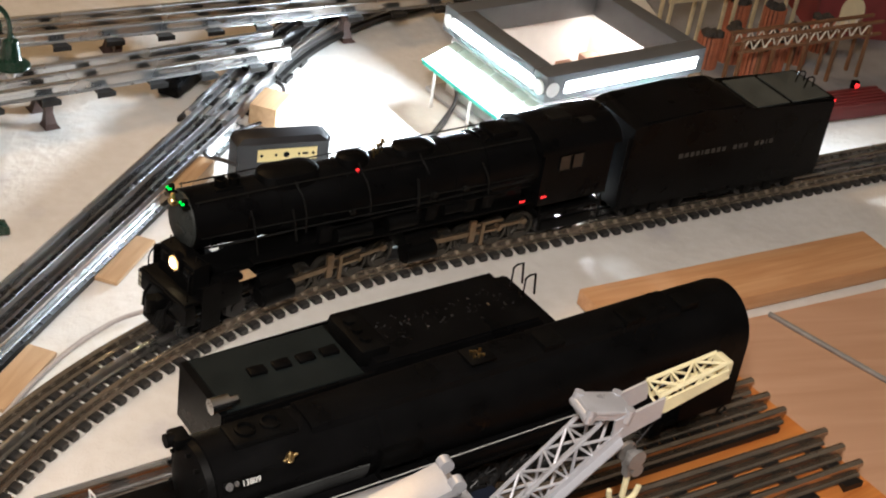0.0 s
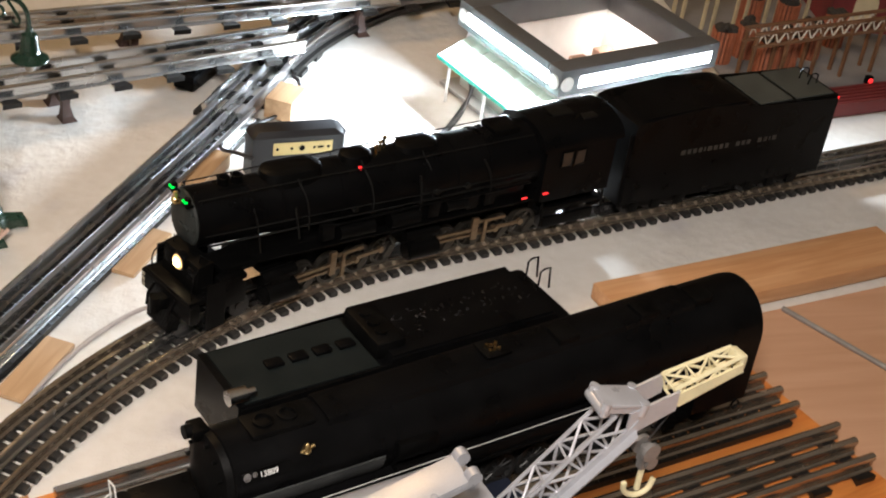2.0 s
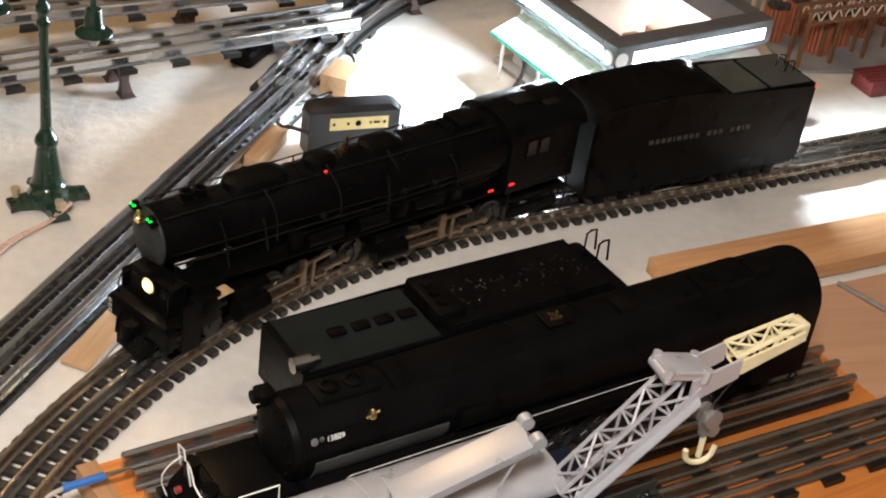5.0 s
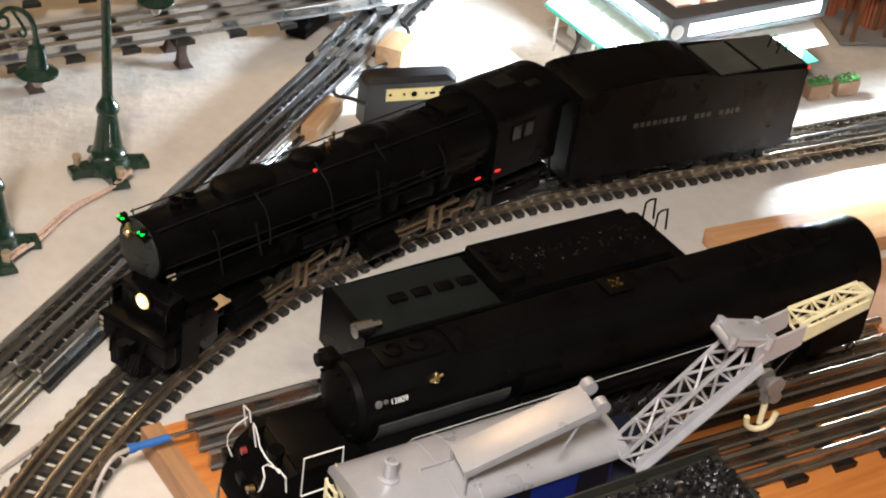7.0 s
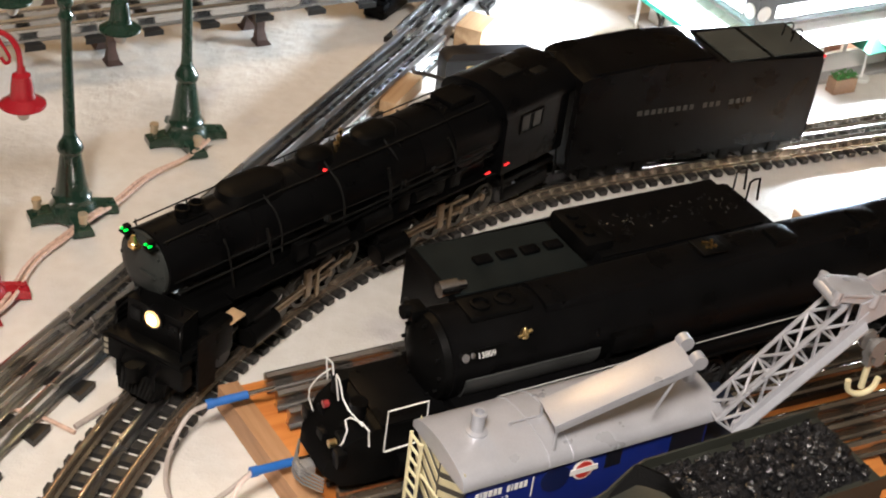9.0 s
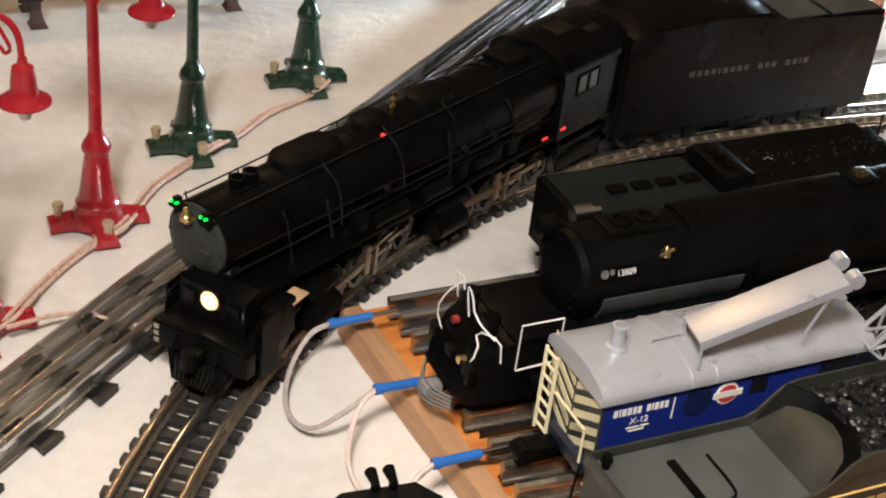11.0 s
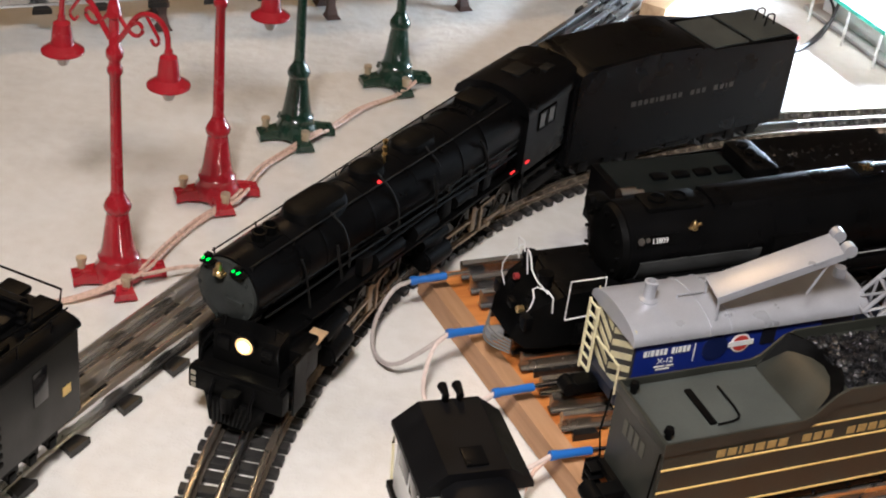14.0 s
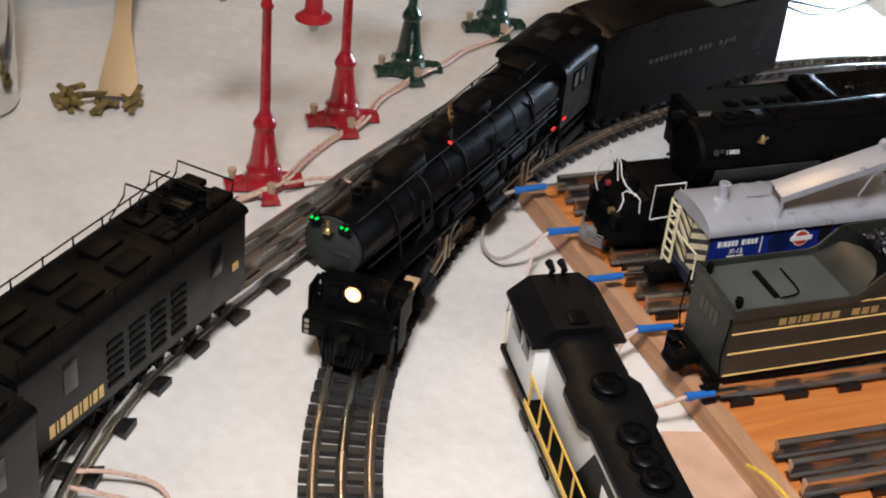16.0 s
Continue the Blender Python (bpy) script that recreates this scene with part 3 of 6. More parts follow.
            part("window_frame", bm, BLACK_MATT, w, "", 0)
    bm = bmesh.new()
    span(bm, (-378, -18, 14), (-312, 18, 40), bevel=3)
    span(bm, (-382, -26, 22), (-318, 26, 26), bevel=1)
    for s in (-1, 1):
        span(bm, (-374, s * 24, 8), (-322, s * 28, 18), bevel=2)
        for x in (-318, -380):
            tube(bm, [(x, s * 27, 40), (x, s * 29, 20), (x, s * 29, 12)], 0.9, 6)
    part("trailing_truck", bm, BLACK_MATT, loco)
    for x in (-333, -364):
        for y in (-17, 17):
            wheel(loco, x, y, 10, "disc")
    for dx in (0, 14):
        bm = bmesh.new()
        span(bm, (-298 - dx * 1.5, 30.6, 44), (-293 - dx * 1.5, 31.4, 45.2))
        part("indicator_lamp", bm, RED_LED, loco, "lit red indicator")
    # rear engine under the boiler
    bm = bmesh.new()
    span(bm, (-312, -12, 12), (-196, 12, 42), bevel=2)
    part("rear_frame", bm, BLACK_MATT, loco)
    running_gear(loco, (-230, -256, -282, -308), 12.5, -206)
    # front engine swings under the boiler
    bm = bmesh.new()
    span(bm, (-186, -12, 12), (-30, 12, 40), bevel=2)
    front = part("front_engine", bm, BLACK_MATT, loco)
    bm = bmesh.new()
    span(bm, (-46, -28, 30), (8, 28, 33.5), bevel=0.8)
    part("pilot_deck", bm, BLACK_MATT, front)
    bm = bmesh.new()
    span(bm, (0, -31, 16), (9, 31, 31), bevel=2)
    part("pilot_beam", bm, BLACK_MATT, front)
    for s in (-1, 1):
        bm = bmesh.new()
        span(bm, (-40, s * 19, 20), (-18, s * 29, 44), bevel=2)
        part("side_tank", bm, BLACK_MATT, front)
        bm = bmesh.new()
        for k, z in enumerate((10, 18, 26, 34, 42)):
            span(bm, (-14 - k * 3, s * 25, z), (-6 - k * 3, s * 31, z + 1.4))
        span(bm, (-20, s * 30.4, 9), (-4, s * 31.6, 46))
        part("side_steps", bm, BLACK_MATT, front, "", 0)
    bm = bmesh.new()
    sweep(bm, [[(9, -17, 5), (9, 17, 5), (9, 20, 17), (9, -20, 17)], [(15, -13, 3), (15, 13, 3), (11, 18, 17), (11, -18, 17)]])
    part("pilot", bm, BLACK_MATT, front, "slatted pilot")
    for k in range(-4, 5):
        bm = bmesh.new()
        tube(bm, [(11, k * 3.2, 15), (15.5, k * 2.5, 4)], 0.7, 6)
        part("pilot_bar", bm, BLACK_GLINT, front)
    bm = bmesh.new()
    span(bm, (6, -5, 17), (17, 5, 26), bevel=2)
    cyl(bm, (17, 0, 16), (17, 0, 27), 4.2, n=12)
    part("coupler", bm, BLACK_MATT, front)
    bm = bmesh.new()
    for s in (-1, 1):
        tube(bm, [(9, s * 13, 28), (14, s * 13, 22), (15, s * 13, 12)], 1.3, 6)
    part("air_hose", bm, BLACK, front)
    bm = bmesh.new()
    prism(bm, [(-16, 33), (-2, 33), (-3.5, 55), (-16, 57)], -21, 21)
    part("headlight_housing", bm, BLACK_MATT, front, "matt black housing round the headlight")
    bm = bmesh.new()
    cyl(bm, (-6, 0, 50), (-0.5, 0, 50), 7.0, n=22)
    for y in (-14, 14):
        span(bm, (-4, y - 4, 42), (-1.6, y + 4, 51), bevel=0.6)
    part("headlight_rim", bm, BLACK, front)
    bm = bmesh.new()
    cyl(bm, (-0.4, 0, 50), (0.4, 0, 50), 5.6, 5.2, n=24)
    part("headlight_reflector", bm, REFLECTOR, front, "warm glowing headlight reflector")
    bm = bmesh.new()
    cyl(bm, (0.4, 0, 50), (1.6, 0, 50), 3.4, 2.2, n=20)
    part("headlight_lens", bm, HEADLIGHT, front, "lit warm headlight lens")
    for s in (-1, 1):
        bm = bmesh.new()
        tube(bm, [(4, s * 25, 33), (4, s * 25, 45), (0, s * 21, 53), (-16, s * 19, 55)], 0.6, 6, smooth=1)
        tube(bm, [(-16, s * 19, 55), (-8, s * 16, 62), (-6, s * 16, 34)], 0.5, 6)
        part("pilot_rail", bm, BLACK, front)
        for z in (36, 40, 44):
            bm = bmesh.new()
            tube(bm, [(-14, s * 28, z), (-2, s * 28, z)], 0.5, 6)
            part("step_rung", bm, BLACK, front)
    for k in range(3):
        bm = bmesh.new()
        span(bm, (9.2, -28.5, 18 + k * 4.4), (9.8, -25.5, 20.6 + k * 4.4))
        part("beam_marking", bm, mat("worn cream marking", (0.34, 0.31, 0.24), 0.6, 0, 0.3, 200), front, "small cream marks", 0)
    tread = mat("tan tread plate", (0.5, 0.33, 0.18), 0.5, 0, 0.2, 150)
    for y in (-30, 20):
        bm = bmesh.new()
        span(bm, (-50, y, 39.4), (-36, y + 10, 40.4))
        part("step_plate", bm, tread, front, "tan tread plate")
    running_gear(front, (-98, -124, -150, -176), 12.5, -72)
    for y in (-17, 17):
        wheel(front, -42, y, 8.5, "disc")
    return loco, front


def tender_shell(t, x0, x1, w, z0, z1, deck, coal_from, coal_to, paint, deck_paint, curl=6):
    """Rectangular tender body with raised coal bunker between coal_from and coal_to."""
    bm = bmesh.new()
    out = [(x0, z0), (x1, z0), (x1, deck), (coal_to, deck), (coal_to - curl, z1), (coal_from, z1), (coal_from - 2, deck), (x0, deck)]
    prism(bm, out, -w, w)
    es = [e for e in bm.edges if abs(e.verts[0].co.y - e.verts[1].co.y) < 1e-6 and e.calc_length() > 0.02]
    bmesh.ops.bevel(bm, geom=es, offset=1.6 * MM, segments=2, affect="EDGES")
    part("body", bm, paint, t)


def truck(parent, x, r=8, axles=2, pitch=26, z0=0):
    bm = bmesh.new()
    n = axles
    half = pitch * (n - 1) / 2 + 9
    for s in (-1, 1):
        span(bm, (x - half, s * 20.5, z0 + r - 1), (x + half, s * 24, z0 + r + 5), bevel=1.2)
        for k in range(n):
            xx = x - pitch * (n - 1) / 2 + k * pitch
            span(bm, (xx - 5, s * 21, z0 + r - 4), (xx + 5, s * 25.5, z0 + r + 5.5), bevel=1)
    span(bm, (x - half + 6, -20, z0 + r), (x + half - 6, 20, z0 + r + 6), bevel=1)
    t = part("truck_frame", bm, BLACK_MATT, parent)
    for k in range(n):
        for y in (-17, 17):
            o = new("wheel", disc_mesh(r, WHEEL_DARK))
            o.parent = t
            base = Matrix.Translation(((x - pitch * (n - 1) / 2 + k * pitch) * MM, y * MM, (z0 + r) * MM)) @ Matrix.Rotation(0 if y < 0 else math.pi, 4, "Z")
            o.matrix_local = base
            truck_wheels.append((parent, o, base, r, 1 if y < 0 else -1))
    return t


truck_wheels = []


def coal_heap(t, x0, x1, w, z0, rise, seed, lump=5.0):
    """A heap of separate glossy lumps."""
    rnd = random.Random(seed)
    bm = bmesh.new()
    n = 420
    for k in range(n):
        x, y = rnd.uniform(x0, x1), rnd.uniform(-w, w)
        h = z0 + rise * (1 - (y / w) ** 2) * rnd.uniform(0.7, 1.0)
        s = lump * rnd.uniform(0.45, 1.0)
        m = Matrix.Translation(Vector((x, y, h)) * MM) @ Euler([rnd.uniform(0, 6) for _ in range(3)]).to_matrix().to_4x4()
        r = bmesh.ops.create_icosphere(bm, subdivisions=1, radius=s * 0.6 * MM, matrix=m)
        for v in r["verts"]:
            v.co += Vector((rnd.uniform(-1, 1), rnd.uniform(-1, 1), rnd.uniform(-1, 1))) * s * 0.14 * MM
    sweep(bm, [[(x0, -w, z0 - 8), (x0, w, z0 - 8), (x0, w, z0), (x0, 0, z0 + rise * 0.8), (x0, -w, z0)], [(x1, -w, z0 - 8), (x1, w, z0 - 8), (x1, w, z0), (x1, 0, z0 + rise * 0.8), (x1, -w, z0)]])
    ob = part("coal_load", bm, COAL, t, "heap of glossy black coal", 0)
    ob["kind"] = "stuff"


def build_running_tender():
    t = thing("tender", Matrix(), "long black rectangular tender with small white lettering behind the locomotive", "tender")
    bm = bmesh.new()
    out = [(-395, 16), (-395, 78), (-398, 92), (-410, 97), (-470, 100), (-510, 100), (-524, 95), (-528, 92), (-618, 92), (-618, 16)]
    prism(bm, out, -30, 30)
    es = [e for e in bm.edges if abs(e.verts[0].co.y - e.verts[1].co.y) < 1e-6 and e.calc_length() > 0.02]
    bmesh.ops.bevel(bm, geom=es, offset=2.0 * MM, segments=3, affect="EDGES")
    part("body", bm, BLACK, t)
    bm = bmesh.new()
    span(bm, (-567, -25, 92), (-531, 25, 93.2))
    span(bm, (-614, -25, 92), (-572, 25, 93.2))
    part("deck", bm, GREY_DECK, t, "grey water-tank deck panels", 0)
    rails = [[(-610, y, 92), (-610, y, 101), (-607, y, 103), (-602, y, 103), (-600, y, 92)] for y in (-6, 6)]
    for s in (-1, 1):
        rails.append([(-619.5, s * 27, 20), (-619.5, s * 27, 86)])
        rails.append([(-393.5, s * 29, 30), (-393.5, s * 29, 86)])
    for pts in rails:
        bm = bmesh.new()
        tube(bm, pts, 0.7, 6)
        part("grab_rail", bm, BLACK, t)
    for s in (-1, 1):
        bm = bmesh.new()
        cyl(bm, (-618, s * 26, 88), (-621, s * 26, 88), 1.2, n=10)
        part("tail_lamp", bm, RED_LED, t, "lit red tail lamp")
    for s in (-1, 1):
        bars("lettering", [4.4, 3.6, 3.6, 3.6, 1.6, 4.4, 3.8, 3.6, 3.6, -4, 3.8, 3.6, 3.6, -4, 4.2, 3.6, 1.6, 4.2], 4.2, 2.3, mat("dim white lettering", (0.05, 0.047, 0.04), 0.6, 0, 0.3, 300), t, pose((-0.450 if s > 0 else -0.565), s * 0.0303, 0.058, 90, 0, 180 if s > 0 else 0), "row of small off-white lettering")
    bm = bmesh.new()
    span(bm, (-612, -24, 11), (-400, 24, 17), bevel=1)
    span(bm, (-630, -4, 9), (-616, 4, 15), bevel=1.5)
    for s in (-1, 1):
        span(bm, (-520, s * 24, 12), (-495, s * 29, 17), bevel=1)
    part("frame", bm, BLACK_MATT, t)
    truck(t, -440, 9, 3, 24)
    truck(t, -568, 9, 3, 24)
    return t


LOCO, FRONT = build_locomotive()
RUN_TENDER = build_running_tender()


# ---------------------------------------------------------------- parked stock, in the yard's own axes
def parked(a, lane, turn=0.0, lift=0.0):
    return YARD @ pose(a * MM, lane * MM, 0.0314 + lift, rz=turn)


def build_black_tender():
    t = thing("tender", parked(0, LANES[0] + 14), "parked black tender with coal bunker, ladder hoops and a rear lamp", "tender")
    tender_shell(t, 363, 612, 30, 10, 58, 51, 470, 602, BLACK, BLACK)
    bm = bmesh.new()
    span(bm, (368, -27, 51), (462, 27, 52))
    part("deck", bm, TENDER_TOP, t, "dark grey-green tank deck", 0)
    coal_heap(t, 482, 596, 25, 55.8, 1.6, 3, 2.4)
    bm = bmesh.new()
    span(bm, (462, -22, 51), (484, 22, 64), bevel=4)
    for y in (-10, 0, 10):
        cyl(bm, (471, y, 63.5), (471, y, 66), 4, n=12)
    part("bunker_front", bm, BLACK_MATT, t)
    bm = bmesh.new()
    for k in range(4):
        x = 395 + k * 17
        span(bm, (x, -4, 52), (x + 12, 4, 54.6), bevel=1)
    part("water_hatch", bm, BLACK, t)
    bm = bmesh.new()
    for y in (-7, 7):
        tube(bm, [(598, y, 60), (598, y, 75), (601, y, 77), (606, y, 77), (608, y, 60)], 0.8, 6)
    part("ladder_hoop", bm, BLACK, t)
    bm = bmesh.new()
    cyl(bm, (358, -23, 56), (370, -23, 56), 5.2, n=18)
    cyl(bm, (370, -23, 56), (376, -23, 56), 3, n=12)
    part("rear_lamp", bm, CHROME, t, "round silver rear lamp")
    truck(t, 405, 9, 3, 24)
    truck(t, 560, 9, 3, 24)
    bm = bmesh.new()
    span(bm, (366, -24, 8), (618, 24, 14))
    part("frame", bm, BLACK_MATT, t)


def build_black_locomotive():
    t = thing("steam_locomotive", parked(0, LANES[1] - 2), "parked black steam locomotive with white numbered boiler side and white handrails", "locomotive")
    bm = bmesh.new()
    boiler_skin(bm, [(318, 24, 66), (319, 25.5, 66), (420, 25.5, 66)])
    part("smokebox", bm, BLACK, t)
    bm = bmesh.new()
    sweep(bm, [[(x, 26.4 * math.cos(a), 66 + 26.4 * math.sin(a)) for a in [math.pi + 0.05 + 0.09 * k for k in range(10)]] + [(x, 25 * math.cos(a), 66 + 25 * math.sin(a)) for a in [math.pi + 0.86 - 0.09 * k for k in range(10)]] for x in (326, 412)])
    part("jacket_panel", bm, mat("grey graphite jacket", (0.05, 0.052, 0.052), 0.4, 0, 0.25, 50, 0.1, spec=0.3), t, "grey graphite lower jacket panel")
    bm = bmesh.new()
    boiler_skin(bm, [(420, 25.5, 66), (421, 26.8, 66), (640, 28, 68), (690, 28.5, 67), (700, 28.5, 67)])
    sweep(bm, [arc_section(x, 29, 15, 64, 95, 14) for x in (655, 704)])
    sweep(bm, [[(x, -15, z - 12), (x, -12, z - 1.5), (x, -8, z), (x, 8, z), (x, 12, z - 1.5), (x, 15, z - 12)] for x, z in ((380, 93), (470, 95.5), (650, 97.5))])
    span(bm, (320, -30, 38), (640, 30, 50), bevel=4)
    part("boiler", bm, BLACK, t)
    bm = bmesh.new()
    boiler_skin(bm, [(318, 25, 66), (314, 24, 66), (312, 18, 66), (309, 12, 66), (308, 4, 66)])
    for k in range(12):
        cyl(bm, (313, 20.5 * math.cos(k * 0.5236), 66 + 20.5 * math.sin(k * 0.5236)), (310.5, 20.5 * math.cos(k * 0.5236), 66 + 20.5 * math.sin(k * 0.5236)), 1.2, n=6)
    part("smokebox_front", bm, BLACK_MATT, t)
    bm = bmesh.new()
    span(bm, (334, -10, 88), (374, 10, 93), bevel=2.5)
    for x in (345, 360):
        lathe(bm, [(6, 92), (6, 94.5), (4.4, 94.8), (4, 92)], 14, Matrix.Translation((x * MM, 0, 0)))
    part("smokestack", bm, BLACK_MATT, t)
    bm = bmesh.new()
    span(bm, (488, -9, 98), (506, 7, 99.6), bevel=0.6)
    part("roof_hatch", bm, BLACK_MATT, t)
    for x in (540, 605, 650):
        bm = bmesh.new()
        span(bm, (x, -12, 93), (x + 16, 4, 99.5), bevel=1.5)
        part("roof_hatch", bm, BLACK_MATT, t)
    bm = bmesh.new()
    for k in range(6):
        cyl(bm, (493 + (k % 3) * 3.2, -4 + (k // 3) * 4, 99), (493 + (k % 3) * 3.2, -4 + (k // 3) * 4, 101 + k % 2), 1.1, n=8)
    part("brass_valves", bm, BRASS, t, "small brass valves in a hatch")
    bm = bmesh.new()
    lathe(bm, [(2.6, 82), (2.2, 86), (0.5, 88)], 12, Matrix.Translation((362 * MM, -21 * MM, 0)))
    cyl(bm, (358, -22, 83), (366, -22, 86), 1.0, n=8)
    part("bell", bm, BRASS, t, "small brass bell")
    # plate with number on the smokebox flank
    side = pose(0.322, -0.0240, 0.0745, 66, 0, 0)
    bm = bmesh.new()
    span(bm, (0, 0, 0.0), (30, 7, 0.6))
    pl = part("number_board", bm, BLACK_MATT, t, "black number board", 0)
    pl.matrix_local = side
    text_part("number", "13809", 4.6, WHITE, t, side @ pose(0.0105, 0.0018, 0.0008), "white road number")
    bm = bmesh.new()
    cyl(bm, (0, 0, 0), (0, 0, 1), 2.4, n=12)
    cyl(bm, (4.5, 0.5, 0), (4.5, 0.5, 1), 1.6, n=12)
    lp = part("board_lamp", bm, CHROME, t, "small chromed lamp")
    lp.matrix_local = side @ pose(0.003, 0.004, 0.0006)
    bm = bmesh.new()
    tube(bm, [(318, -31, 44), (343, -31, 44), (343.5, -31, 52), (346, -31, 53), (640, -31, 56)], 0.4, 6)
    part("handrail", bm, mat("worn white rail paint", (0.42, 0.42, 0.41), 0.5, 0, 0.2, 120), t, "worn white-painted handrail")
    bm = bmesh.new()
    span(bm, (300, -31, 40), (640, -24, 42))
    span(bm, (300, 24, 40), (640, 31, 42))
    for x in (420, 455):
        cyl(bm, (x, -27, 48), (x + 26, -27, 48), 6, n=14)
    span(bm, (418, -30, 60), (446, -22, 73), bevel=3)
    part("running_board", bm, BLACK_MATT, t)
    # front deck over a sloping pilot
    bm = bmesh.new()
    sweep(bm, [[(250, -15, 14), (250, 15, 14), (252, 17, 24), (252, -17, 24)], [(258, -22, 9), (258, 22, 9), (262, 22, 38), (262, -22, 38)], [(272, -25, 9), (272, 25, 9), (276, 25, 46), (276, -25, 46)], [(318, -26, 12), (318, 26, 12), (318, 26, 47), (318, -26, 47)]])
    part("front_deck", bm, BLACK_MATT, t)
    bm = bmesh.new()
    span(bm, (278, -25.5, 46.6), (316, 25.5, 48), bevel=0.4)
    part("deck_plate", bm, BLACK, t)
    for y in (-12, 12):
        bm = bmesh.new()
        cyl(bm, (272, y, 34), (262, y, 34), 6, n=16)
        cyl(bm, (262, y, 34), (259, y, 34), 4.4, n=16)
        cyl(bm, (270, y, 46), (270, y, 54), 4.4, n=14)
        cyl(bm, (270, y, 54), (270, y, 56.5), 5.0, n=14)
        part("air_pump", bm, BLACK, t)
    for y, z in ((-20, 28), (0, 27), (20, 28)):
        bm = bmesh.new()
        span(bm, (254, y - 4, z - 5), (260, y + 4, z + 5), bevel=1)
        part("deck_box", bm, BLACK, t)
    bm = bmesh.new()
    cyl(bm, (261, 6, 44), (258, 6, 44), 2.2, n=12)
    part("marker_lens", bm, mat("dull red lens", (0.25, 0.03, 0.03), 0.3, 0, 0.1, 90), t, "unlit red marker lens")
    bm = bmesh.new()
    span(bm, (308, 8, 84), (318, 20, 91), bevel=1.5)
    cyl(bm, (305, 14, 88), (310, 14, 88), 4, n=18)
    part("headlamp", bm, BLACK_MATT, t)
    bm = bmesh.new()
    for k in range(5):
        bm = bmesh.new()
        tube(bm, [(250, -18, 13 - k * 2.2), (243 - k * 0.6, -4, 12 - k * 2.2), (245 - k * 0.6, 8, 12 - k * 2.2), (251, 17, 13 - k * 2.2)], 0.6, 6, smooth=1)
        part("pilot_bar", bm, mat("grey pilot bars", (0.25, 0.25, 0.25), 0.4, 0.4, 0.1, 100), t, "grey pilot bars")
    bm = bmesh.new()
    span(bm, (242, -4, 4), (252, 4, 11), bevel=1.5)
    part("coupler", bm, mat("grey step plate", (0.3, 0.3, 0.3), 0.4, 0.3, 0.1, 100), t, "grey coupler plate")
    bm = bmesh.new()
    tube(bm, [(268, 22, 46), (266, 22, 62), (266, 14, 64), (267, 12, 50)], 0.55, 6)
    tube(bm, [(266, 4, 46), (263, 4, 66), (262, -4, 66), (264, -6, 52), (268, -22, 48)], 0.55, 6, smooth=1)
    tube(bm, [(254, -14, 22), (262, -18, 40), (264, -8, 46), (270, -25, 50), (271, -25.5, 36)], 0.55, 6, smooth=1)
    tube(bm, [(280, -26, 30), (280, -26.4, 58), (304, -26.4, 58), (304, -26.4, 46)], 0.55, 6)
    tube(bm, [(280, -26.4, 30), (312, -26.6, 32), (342, -27, 34)], 0.55, 6)
    tube(bm, [(258, 16, 30), (254, 18, 44), (256, 12, 58), (262, 8, 66)], 0.5, 6, smooth=1)
    part("front_rail", bm, WHITE, t, "white-painted front grab rails")
    bm = bmesh.new()
    cyl(bm, (258, -12, 32), (254, -12, 32), 2.4, n=12)
    part("front_lamp", bm, BRASS, t, "tiny brass lamp")
    bm = bmesh.new()
    span(bm, (290, -13, 10), (660, 13, 42), bevel=2)
    for s in (-1, 1):
        for x in (300, 470):
            cyl(bm, (x - 12, s * 24, 18), (x + 12, s * 24, 18), 8, n=18)
    tube(bm, [(690, -31, 14), (694, -31, 10), (698, -31, 14), (694, -31, 18), (690, -31, 14)], 0.9, 6)
    part("frame", bm, BLACK_MATT, t)
    for x in (335, 362, 389, 416, 505, 532, 559, 586):
        for y in (-17, 17):
            o = new("driving_wheel", wheel_mesh(13, 11, WHEEL_DARK))
            o.parent = t
            o.matrix_local = pose(x * MM, y * MM, 0.013, 0, random.Random(x).uniform(0, 80), 0 if y < 0 else 180)
    truck(t, 655, 8, 2, 26)


